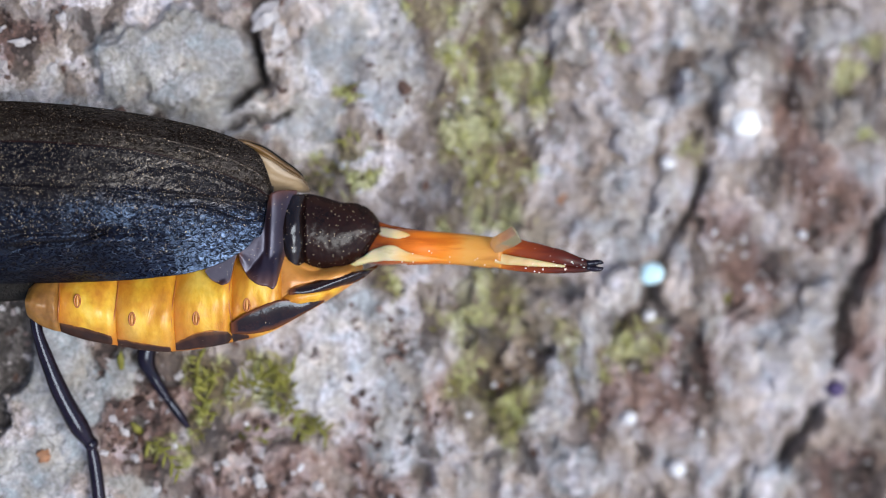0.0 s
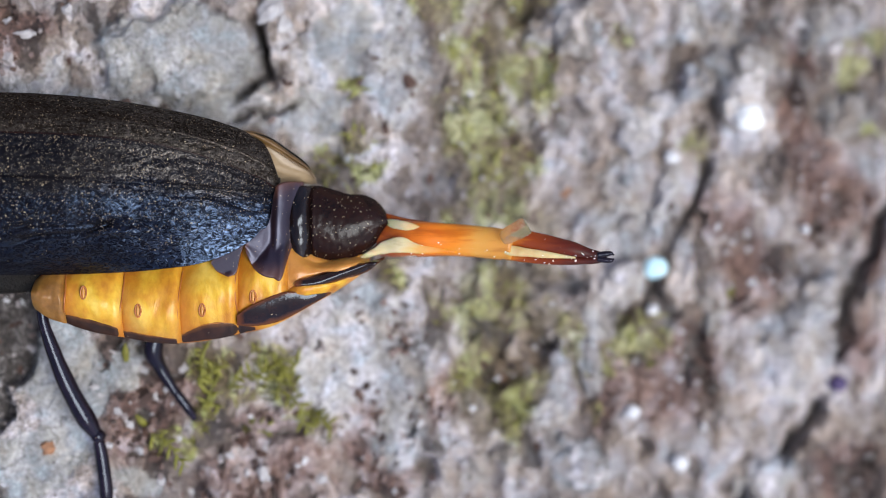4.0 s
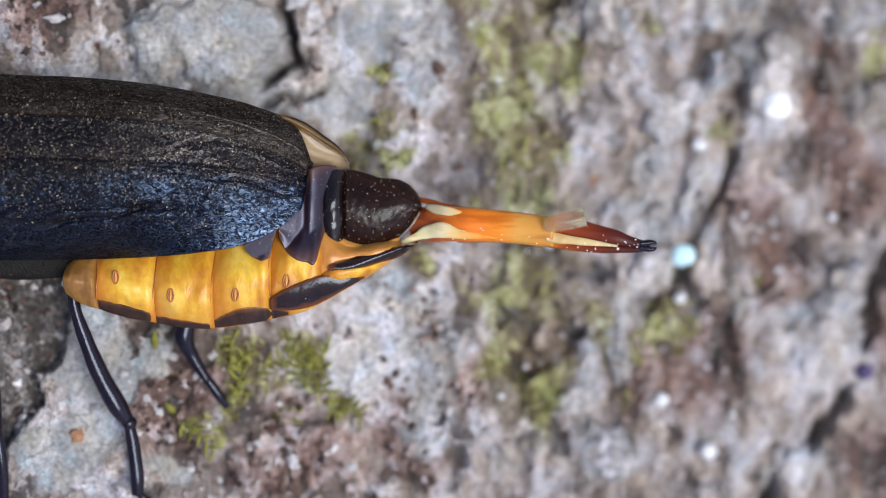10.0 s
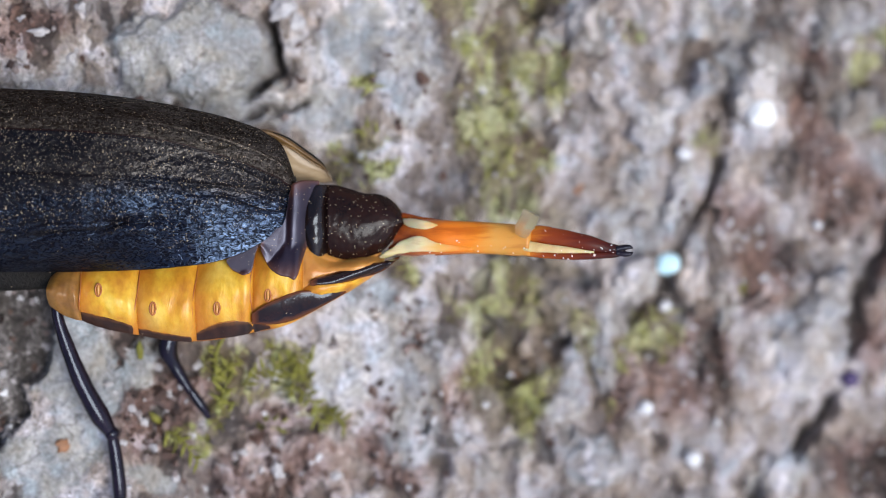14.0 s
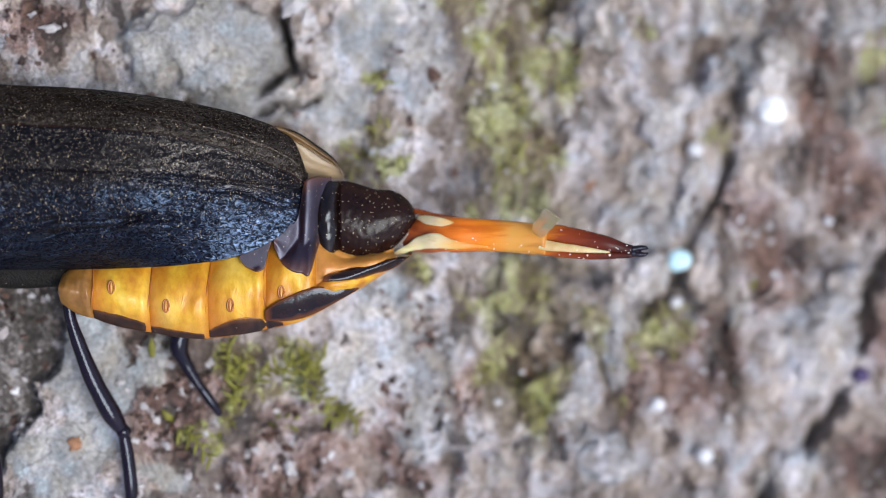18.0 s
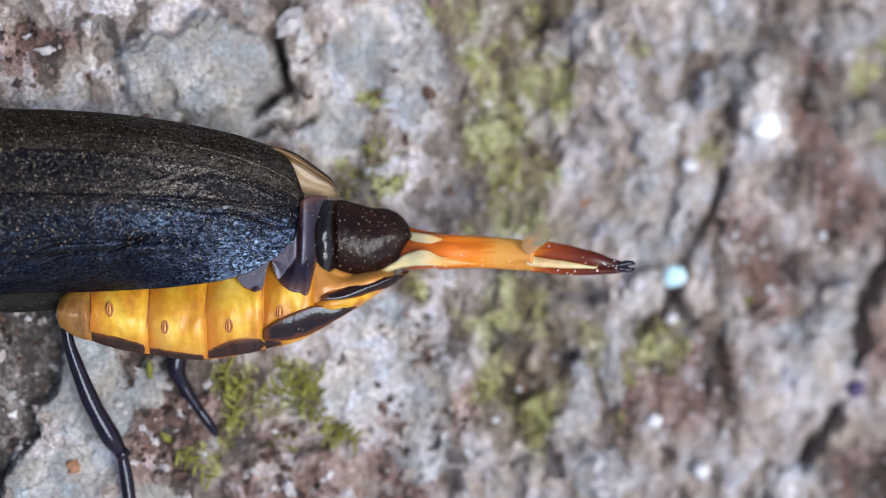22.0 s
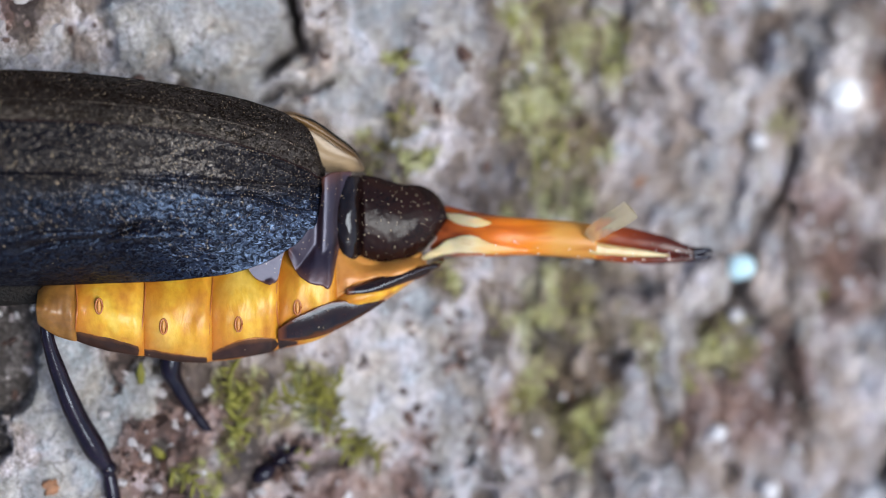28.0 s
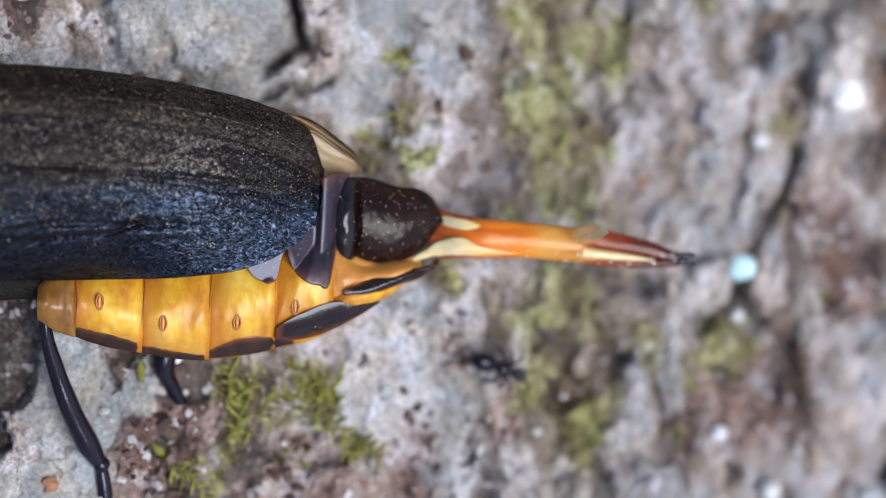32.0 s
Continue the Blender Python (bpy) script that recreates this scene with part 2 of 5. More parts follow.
def rock_material():
    m, nt, b = nodes_of("weathered_rock")

    def layer(name):
        a = nt.nodes.new("ShaderNodeAttribute")
        a.attribute_name = name
        return a.outputs["Fac"]

    w = place(nt)

    def bent(where, per_mm, amount):
        n = put(nt, "ShaderNodeTexNoise", Scale=per_mm, Detail=4.0, Roughness=0.6)
        nt.links.new(where, n.inputs["Vector"])
        a = nt.nodes.new("ShaderNodeVectorMath")
        a.operation, a.inputs[1].default_value = "MULTIPLY_ADD", (amount,) * 3
        nt.links.new(n.outputs["Color"], a.inputs[0])
        nt.links.new(where, a.inputs[2])
        return a.outputs[0]

    def chips(where, per_mm):
        v = put(nt, "ShaderNodeTexVoronoi", Scale=per_mm)
        nt.links.new(where, v.inputs["Vector"])
        sep = nt.nodes.new("ShaderNodeSeparateColor")
        nt.links.new(v.outputs["Color"], sep.inputs[0])
        return sep.outputs[0], v.outputs["Distance"]

    def mean(a, b, k):
        n = nt.nodes.new("ShaderNodeMix")
        n.inputs[0].default_value = k
        nt.links.new(a, n.inputs[2])
        nt.links.new(b, n.inputs[3])
        return n.outputs[0]

    up = place(nt, (1.0, 0.55, 1.0))
    big, _ = chips(bent(up, 0.9, 1.5), 0.8)
    small, edge = chips(bent(up, 2.2, 0.7), 1.9)
    mid = grain(nt, up, 1.1, 6, 0.65, 0.5)
    wide = grain(nt, up, 0.45, 5, 0.6, 0.8)
    fine = grain(nt, w, 7.0, 5, 0.7)
    cells = mean(big, small, 0.45)
    tone = mean(mean(mid, wide, 0.35), cells, 0.36)
    base = ramp(nt, tone, [(0.34, (0.055, 0.04, 0.034)), (0.43, (0.19, 0.153, 0.13)), (0.5, (0.31, 0.266, 0.24)), (0.57, (0.43, 0.385, 0.37)), (0.68, (0.62, 0.585, 0.595))])
    brown = ramp(nt, tone, [(0.36, (0.03, 0.016, 0.013)), (0.46, (0.14, 0.08, 0.062)), (0.56, (0.27, 0.185, 0.16)), (0.7, (0.5, 0.42, 0.41))])
    pale = ramp(nt, tone, [(0.28, (0.15, 0.13, 0.12)), (0.4, (0.31, 0.295, 0.28)), (0.52, (0.44, 0.43, 0.425)), (0.68, (0.66, 0.635, 0.645))])
    slate = ramp(nt, mean(mid, fine, 0.2), [(0.32, (0.17, 0.16, 0.145)), (0.5, (0.32, 0.315, 0.3)), (0.68, (0.56, 0.545, 0.53))])
    # near-black tone that paints shade into the rock's recesses
    recess_shade = ramp(nt, mean(fine, mid, 0.5), [(0.35, (0.02, 0.016, 0.014)), (0.5, (0.07, 0.058, 0.052)), (0.66, (0.34, 0.31, 0.3))])
    moss = ramp(nt, mean(fine, small, 0.4), [(0.25, (0.05, 0.035, 0.018)), (0.4, (0.15, 0.11, 0.055)), (0.52, (0.22, 0.19, 0.08)), (0.62, (0.27, 0.3, 0.05)), (0.75, (0.46, 0.44, 0.24))])
    col = mixc(nt, layer("brown"), base, brown)
    col = mixc(nt, layer("pale"), col, pale)
    col = mixc(nt, layer("slate"), col, slate)
    hue = ramp(nt, grain(nt, w, 0.9, 4, 0.6, 0.5), [(0.34, (0.84, 0.97, 1.1)), (0.46, (1, 0.98, 1.04)), (0.54, (1.02, 1.0, 0.97)), (0.66, (1.1, 0.98, 0.88))])
    col = mixc(nt, 0.8, col, hue, "MULTIPLY")
    olive = ramp(nt, tone, [(0.34, (0.04, 0.03, 0.014)), (0.44, (0.13, 0.105, 0.05)), (0.52, (0.25, 0.2, 0.13)), (0.6, (0.33, 0.29, 0.2)), (0.7, (0.58, 0.53, 0.48))])
    col = mixc(nt, layer("olive"), col, olive)
    col = mixc(nt, layer("moss"), col, moss)
    col = mixc(nt, layer("dark"), col, recess_shade)
    hair = put(nt, "ShaderNodeTexVoronoi", Scale=0.7)
    hair.feature = "DISTANCE_TO_EDGE"
    nt.links.new(bent(w, 1.6, 0.9), hair.inputs["Vector"])
    thin = ramp(nt, hair.outputs["Distance"], [(0.0, (0.45, 0.42, 0.4)), (0.025, (1, 1, 1))])
    col = mixc(nt, ramp(nt, mid, [(0.45, (0, 0, 0)), (0.55, (1, 1, 1))]), col, mixc(nt, 1.0, col, thin, "MULTIPLY"))
    speck = ramp(nt, fine, [(0.34, (0.34, 0.31, 0.29)), (0.46, (0.9, 0.89, 0.88)), (0.56, (1.07, 1.07, 1.07)), (0.7, (1.5, 1.48, 1.48))])
    rest = ramp(nt, layer("slate"), [(0.0, (0.9, 0.9, 0.9)), (1.0, (0.5, 0.5, 0.5))])
    col = mixc(nt, rest, col, mixc(nt, 1.0, col, speck, "MULTIPLY"))
    grit = ramp(nt, grain(nt, w, 22.0, 3, 0.7), [(0.37, (0.5, 0.48, 0.46)), (0.5, (1, 1, 1)), (0.64, (1.4, 1.4, 1.4))])
    col = mixc(nt, rest, col, mixc(nt, 1.0, col, grit, "MULTIPLY"))
    nt.links.new(col, b.inputs["Base Color"])
    b.inputs["Roughness"].default_value = 0.6
    bump(nt, b, mean(fine, small, 0.3), 0.9, 0.16)
    return m


# ---- shapes ----
def curve(points):
    """A smooth line y(x) through a few points."""
    xs, ys = np.array([p[0] for p in points], float), np.array([p[1] for p in points], float)
    slopes = np.gradient(ys, xs)

    def at(x):
        i = int(np.clip(np.searchsorted(xs, x) - 1, 0, len(xs) - 2))
        h = xs[i + 1] - xs[i]
        u = min(max((x - xs[i]) / h, 0), 1)
        a, b, c, d = 2 * u**3 - 3 * u**2 + 1, u**3 - 2 * u**2 + u, -2 * u**3 + 3 * u**2, u**3 - u**2
        return a * ys[i] + b * h * slopes[i] + c * ys[i + 1] + d * h * slopes[i + 1]

    return at


# long folds of the wing case: two ends in mm, width and height
FOLDS = [((-14.2, 0.0), (-12.0, 0.72), 0.12, 0.1), ((-12.4, -0.1), (-9.4, 0.56), 0.07, -0.12), ((-12.6, 0.12), (-9.6, 0.72), 0.09, 0.06), ((-7.4, 2.35), (-5.2, 1.62), 0.05, 0.05), ((-8.3, 1.75), (-5.3, 1.2), 0.06, 0.05), ((-8.0, 1.45), (-5.4, 0.95), 0.06, -0.05), ((-14.5, 2.1), (-7.6, 1.5), 0.08, -0.04)]


def creased(x, y, deep=0.034):
    """Fine wrinkles of a wing case, drawn out along the body, and its folds."""
    p = Vector((x * 3.0 + 0.9 * noise.noise((x * 1.7, y * 2.3, 5.0)), y * 5.2 + 0.6 * noise.noise((x * 1.1, y * 1.5, 7.0)), 0.0))
    soft = 0.6 + 0.5 * noise.noise((x * 0.35, y * 0.5, 9.0))
    z = deep * soft * (noise.noise(p) + 0.5 * noise.noise(p * 2.1)) + 0.025 * noise.noise((x * 0.5, y * 2.2, 2.0))
    rear = min(max((x + 9.5) / 2.5, 0), 1)
    z += 0.35 * deep * rear * math.sin(9.0 * (y + 0.22 * x) + 2.5 * noise.noise((x * 0.9, y * 0.8, 3.0)))
    for (ax, ay), (bx, by), width, height in FOLDS:
        u = (x - ax) / (bx - ax)
        if -0.1 < u < 1.1:
            d = (y - ay - (by - ay) * u - 0.08 * math.sin(u * 7 + ax)) / width
            if abs(d) < 3:
                z += height * math.exp(-d * d) * min(max(u + 0.1, 0) * 5, max(1.1 - u, 0) * 5, 1)
    return z


def shell(x0, x1, top, bottom, height, thick=0.12, nx=40, ny=16, ease=True, relief=None):
    """A curved plate between two lines, from x0 to x1, at height(u, s): u along, s from the bottom to the top line."""
    bm = bmesh.new()
    across = bm.verts.layers.float.new("across")
    side = bm.verts.layers.float.new("side")
    along = bm.verts.layers.float.new("along")
    front, back = [], []
    for i in range(nx + 1):
        u = i / nx
        ue = (1 - math.cos(math.pi * u)) / 2 if ease else u
        x = x0 + (x1 - x0) * ue
        lo, hi = bottom(x), top(x)
        f, g = [], []
        for j in range(ny + 1):
            s = j / ny
            y, z = lo + (hi - lo) * s, height(ue, s)
            z += relief(x, y) if relief else 0
            f.append(bm.verts.new((x, y, z)))
            f[-1][across], f[-1][side], f[-1][along] = min(4 * s * (1 - s), 8 * ue * (1 - ue)), s, ue
            g.append(bm.verts.new((x, y + (0.5 - s) * thick * 0.3, z - thick)))
        front.append(f)
        back.append(g)
    for i in range(nx):
        for j in range(ny):
            bm.faces.new((front[i][j], front[i + 1][j], front[i + 1][j + 1], front[i][j + 1]))
            bm.faces.new((back[i][j], back[i][j + 1], back[i + 1][j + 1], back[i + 1][j]))
        bm.faces.new((front[i][0], back[i][0], back[i + 1][0], front[i + 1][0]))
        bm.faces.new((front[i][ny], front[i + 1][ny], back[i + 1][ny], back[i][ny]))
    for i, flip in ((0, False), (nx, True)):
        for j in range(ny):
            q = (front[i][j], front[i][j + 1], back[i][j + 1], back[i][j])
            bm.faces.new(q[::-1] if flip else q)
    return bm


def tube(points, radii, sides=14, flat=1.0, steps=6):
    """A tapered tube along a smooth line; flat squeezes it along z."""
    pts, n = [Vector(p) for p in points], len(points)
    line, rads = [], []
    for i in range(n - 1):
        p0, p1, p2, p3 = pts[max(i - 1, 0)], pts[i], pts[i + 1], pts[min(i + 2, n - 1)]
        for k in range(steps):
            u = k / steps
            line.append(0.5 * (2 * p1 + (p2 - p0) * u + (2 * p0 - 5 * p1 + 4 * p2 - p3) * u**2 + (3 * p1 - p0 - 3 * p2 + p3) * u**3))
            e = u * u * (3 - 2 * u)
            rads.append(radii[i] * (1 - e) + radii[i + 1] * e)
    line.append(pts[-1])
    rads.append(radii[-1])
    bm = bmesh.new()
    rings = []
    for i, (p, r) in enumerate(zip(line, rads)):
        d = (line[min(i + 1, len(line) - 1)] - line[max(i - 1, 0)]).normalized()
        side = d.cross(Vector((0, 0, 1)))
        side = side.normalized() if side.length > 1e-4 else Vector((1, 0, 0))
        up = side.cross(d)
        rings.append([bm.verts.new(p + (side * math.cos(a) + up * math.sin(a) * flat) * r) for a in (2 * math.pi * k / sides for k in range(sides))])
    for a, b in zip(rings, rings[1:]):
        for k in range(sides):
            bm.faces.new((a[k], a[(k + 1) % sides], b[(k + 1) % sides], b[k]))
    bm.faces.new(rings[0][::-1])
    bm.faces.new(rings[-1])
    bmesh.ops.recalc_face_normals(bm, faces=bm.faces)
    return bm


def lump(size, seed, rough=0.25, detail=3, centre=(0, 0, 0)):
    """A rounded, uneven grain."""
    bm = bmesh.new()
    bmesh.ops.create_icosphere(bm, subdivisions=detail, radius=1)
    for v in bm.verts:
        k = 1 + rough * noise.noise(v.co * 1.3 + Vector((seed * 7.1, seed, 0))) + rough * 0.4 * noise.noise(v.co * 3.5 + Vector((0, seed * 3.3, 0)))
        v.co = Vector((v.co.x * size[0], v.co.y * size[1], v.co.z * size[2])) * k + Vector(centre)
    return bm


HOME = {}


def lean(x):
    """The body slopes down towards its tip, as the rock does."""
    return -0.12 * (x + 10)


def holder(name, at, parent=None):
    ob = new(name)
    HOME[ob.name] = Vector(at)
    ob.parent = parent
    ob.location = (Vector(at) - (HOME[parent.name] if parent else Vector())) * MM
    return ob


def part(name, bm, material, parent=None, label="", at=None, leaning=False, smooth=True):
    """One mesh, given in millimetres of the place."""
    home = Vector(at) if at is not None else (HOME[parent.name] if parent else Vector())
    for v in bm.verts:
        if leaning:
            v.co.z += lean(v.co.x)
        v.co = (v.co - home) * MM
    data = bpy.data.meshes.new(name)
    bm.to_mesh(data)
    bm.free()
    data.materials.append(material)
    if smooth:
        data.polygons.foreach_set("use_smooth", [True] * len(data.polygons))
    ob = new(name, data)
    HOME[ob.name] = home
    ob.parent = parent
    ob.location = (home - (HOME[parent.name] if parent else Vector())) * MM
    if label:
        tagged(ob, label)
    return ob


# ---- the rock ----
def lattice(x, y, seed):
    """Smooth value noise on a grid of random numbers, 0 to 1."""
    table = np.random.RandomState(seed).rand(256, 256)
    xi, yi = np.floor(x).astype(int), np.floor(y).astype(int)
    u, v = x - xi, y - yi
    u, v = u * u * (3 - 2 * u), v * v * (3 - 2 * v)
    at = lambda i, j: table[(xi + i) % 256, (yi + j) % 256]
    return (at(0, 0) * (1 - u) + at(1, 0) * u) * (1 - v) + (at(0, 1) * (1 - u) + at(1, 1) * u) * v


def cloud(x, y, size, seed, octaves=5, gain=0.55):
    total, amp, norm = 0, 1.0, 0.0
    for k in range(octaves):
        total, norm = total + amp * lattice(x / size * 2**k + 17 * k, y / size * 2**k + 31 * k, seed + k), norm + amp
        amp *= gain
    return total / norm


def blob(x, y, cx, cy, rx, ry, turn=0.0, soft=0.5):
    """1 within an ellipse, falling to 0 outside it."""
    c, s = math.cos(radians(turn)), math.sin(radians(turn))
    dx, dy = x - cx, y - cy
    d = np.sqrt(((dx * c + dy * s) / rx) ** 2 + ((-dx * s + dy * c) / ry) ** 2)
    return np.clip((1 + soft - d) / (2 * soft), 0, 1)


def groove(x, y, points, width):
    """1 along a crack through the points, 0 a width away."""
    best = np.full_like(x, 1e9)
    for (ax, ay), (bx, by) in zip(points, points[1:]):
        dx, dy = bx - ax, by - ay
        u = np.clip(((x - ax) * dx + (y - ay) * dy) / (dx * dx + dy * dy), 0, 1)
        best = np.minimum(best, np.hypot(x - ax - u * dx, y - ay - u * dy))
    return np.exp(-((best / width) ** 2))


CRACKS = [
    ([(15.16, 2.62), (14.11, 0.19), (13.07, -1.85), (12.85, -3.71)], 0.26, 1.0),
    ([(12.32, -5.38), (11.10, -6.75), (9.88, -8.30), (9.32, -10.13)], 0.26, 1.0),
    ([(8.53, 2.76), (8.02, 1.11), (7.25, 0.01), (6.51, -2.19)], 0.17, 0.6),
    ([(-6.01, 6.88), (-5.73, 6.00), (-5.80, 5.12), (-6.45, 4.44)], 0.2, 1.3),
    ([(-4.91, 4.25), (-5.68, 3.89), (-6.62, 3.79)], 0.16, 0.7),
]


# lumps and hollows of the rock: place and reach in mm, turn in degrees
PALE_LUMPS = [(4.26, 6.70, 0.79, 0.88, 0), (2.81, 6.22, 0.32, 0.35, 0), (6.55, 4.37, 0.96, 0.46, 15), (6.09, 3.36, 0.63, 0.60, 0), (8.52, 7.23, 0.96, 0.88, -30), (8.03, 5.12, 0.39, 0.70, -20), (9.61, 5.51, 0.79, 1.05, 0), (12.91, 4.17, 0.96, 0.79, 20), (12.62, 7.50, 1.05, 0.49, 0), (5.74, 0.50, 0.91, 0.74, 0), (5.58, 2.08, 0.60, 0.60, 0), (7.11, 1.54, 0.42, 0.88, -10)]
PALE_LUMPS += [(3.62, -4.22, 0.42, 0.77, -15), (3.38, -5.45, 0.46, 0.60, 0), (4.69, -4.01, 0.46, 1.05, 0), (5.10, -2.38, 0.46, 0.84, 10), (5.70, -1.29, 0.63, 0.79, -25), (4.39, -7.28, 0.91, 0.60, 0), (1.86, -6.78, 0.46, 0.35, 0), (0.69, -7.48, 0.39, 0.60, 0), (11.52, -3.35, 1.09, 1.44, -15), (12.27, -1.68, 0.60, 0.88, -20), (10.59, -7.78, 0.81, 0.88, -30), (8.61, -2.40, 0.32, 0.63, 0)]
HOLLOWS = [(7.28, 5.38, 0.53, 0.74, -30), (8.77, 4.67, 0.35, 0.60, -30), (3.42, -3.64, 0.28, 0.35, 0), (1.85, -4.07, 0.53, 0.32, 0), (5.83, -2.38, 0.53, 0.46, 0), (4.63, 3.89, 0.60, 0.70, 0), (-0.39, 2.67, 0.35, 0.81, -20), (1.05, -7.57, 0.46, 0.77, 0), (2.57, -6.70, 0.32, 0.39, 0), (7.03, -2.12, 0.28, 0.53, 0)]
HOLLOWS += [(-7.58, -7.39, 0.46, 0.60, 20), (-5.80, 5.63, 0.25, 0.81, 0), (-0.73, -7.54, 0.35, 0.70, 0), (6.09, 5.64, 0.46, 0.39, 0), (3.55, -0.92, 0.63, 0.25, 0)]
STAINS = [(6.67, -4.58, 1.93, 1.09, 10), (8.15, -3.87, 0.88, 1.05, 0), (11.15, 3.96, 0.46, 0.96, 0), (11.88, 2.58, 0.88, 1.05, 0), (11.86, 6.65, 0.39, 0.70, 0), (8.97, 1.18, 0.88, 0.81, 0), (12.64, 1.47, 1.05, 0.88, 0), (13.71, -3.37, 0.70, 1.23, 0), (13.44, -7.46, 1.05, 1.05, 0), (-13.2, 6.4, 1.0, 0.6, 0), (-9.44, -4.55, 1.05, 1.93, 15), (-5.27, -7.62, 1.58, 0.70, 0)]
STAINS += [(1.83, 2.78, 0.70, 0.70, 0), (9.82, -0.93, 0.81, 1.23, 0), (-1.09, -3.05, 0.28, 0.63, 0), (-2.75, -6.60, 0.70, 0.70, 0), (-0.99, -5.92, 0.42, 0.60, 0), (13.98, -0.20, 0.53, 1.05, 0), (-2.33, -5.45, 0.39, 0.88, 0), (-5.44, -5.93, 0.81, 0.70, 0), (-4.44, -6.96, 0.88, 0.53, 0), (-8.18, -4.75, 0.88, 0.70, 0), (-6.64, -7.41, 1.05, 0.53, 0), (-1.78, -7.51, 0.70, 0.70, 0), (-0.02, -4.86, 0.46, 1.05, 0), (2.30, -3.80, 0.88, 0.70, 0), (5.02, -5.29, 0.53, 1.05, 0)]
MOSSY = [(0.52, 5.93, 0.79, 0.56, 0), (2.13, 7.03, 0.39, 0.88, 0), (2.76, 5.24, 0.70, 0.74, 0), (1.06, 4.23, 0.88, 1.58, 0), (0.89, 2.52, 0.79, 1.40, 0), (2.14, 2.53, 0.70, 0.70, 0), (0.09, 0.99, 0.39, 0.74, 0), (-2.47, 2.14, 0.56, 0.39, 0), (-3.60, 2.63, 0.74, 0.32, 0), (-3.17, 4.98, 0.35, 0.25, 0), (-0.37, 7.52, 0.84, 0.53, 0), (3.03, 7.41, 0.44, 0.44, 0), (5.75, 6.47, 0.44, 0.44, 0), (8.07, 3.09, 0.46, 0.35, 0), (1.61, -2.07, 1.49, 1.05, 0), (3.96, -2.71, 0.49, 0.46, 0), (0.90, -3.77, 0.60, 0.88, 0), (2.16, -5.41, 0.70, 0.91, 0), (4.18, -3.81, 0.28, 0.70, 0), (6.33, -3.28, 0.70, 0.88, 0), (4.69, -5.72, 0.28, 0.28, 0), (5.33, -4.18, 0.35, 0.35, 0), (13.62, 3.73, 0.53, 0.32, 0), (13.80, 6.80, 0.53, 0.35, 0), (13.14, 5.77, 0.32, 0.53, 0), (1.78, 0.91, 0.88, 0.70, 0)]
MOSSY += [(-7.29, -3.95, 0.56, 0.70, 0), (-7.38, -5.35, 0.46, 0.74, 0), (-6.27, -4.44, 0.56, 0.32, 0), (-5.38, -4.09, 0.67, 0.70, 0), (-4.41, -5.70, 0.49, 0.32, 0), (-4.89, -4.68, 0.42, 0.42, 0), (-8.57, -6.30, 0.53, 0.21, -30), (-7.89, -6.58, 0.39, 0.18, 0), (-3.86, 1.78, 0.46, 0.32, 0), (-1.41, -1.07, 0.42, 0.53, 0), (-2.82, 3.56, 0.35, 0.35, 0)]
MATRIX = [(1.42, 5.22, 1.49, 3.68, 0), (1.78, 1.99, 1.05, 1.40, 0), (1.79, -3.24, 1.67, 3.16, 0), (2.86, 0.01, 1.05, 1.05, 0)]
SLATES = [(-8.10, 5.77, 2.19, 1.37, -6), (-6.49, 4.30, 1.05, 0.28, 10), (-4.25, 4.06, 1.02, 0.70, 0), (-3.21, 6.38, 1.05, 1.05, 0), (-11.54, -4.01, 1.09, 1.58, 18), (-9.78, -3.94, 0.63, 0.70, 0), (-12.69, -6.94, 1.40, 1.05, 0), (-11.37, -6.09, 0.88, 0.88, 0), (-9.53, -7.35, 0.70, 0.53, 0)]
SLABS = [(-2.49, -3.40, 1.84, 1.93, 8), (-1.44, -5.91, 1.05, 1.58, 0), (-3.54, -4.10, 1.23, 1.58, 0), (-1.81, 5.87, 1.23, 1.75, 0), (-4.25, 5.83, 0.81, 1.05, 0), (-10.37, 4.51, 3.51, 0.70, 6), (-6.48, 3.77, 1.05, 0.53, 10)]
SLABS += [(-11.67, 4.82, 1.93, 0.42, 0), (-8.32, 4.35, 2.28, 0.35, 0), (-5.25, 3.68, 1.58, 0.56, 0), (-3.69, 3.29, 1.23, 0.70, 0), (-1.60, 5.54, 1.05, 1.58, 0), (-2.48, 6.77, 0.88, 1.05, 0), (-1.58, -3.92, 0.96, 1.58, 0)]


def over(x, y, patches, soft=0.4):
    return np.maximum.reduce([blob(x, y, *p, soft) for p in patches])


def ragged(x, y, cover, size, seed, bite, sharp):
    """A cover with its edge eaten away unevenly."""
    return np.clip((cover - bite * (1 - cloud(x, y, size, seed, 5, 0.65))) * sharp, 0, 1)


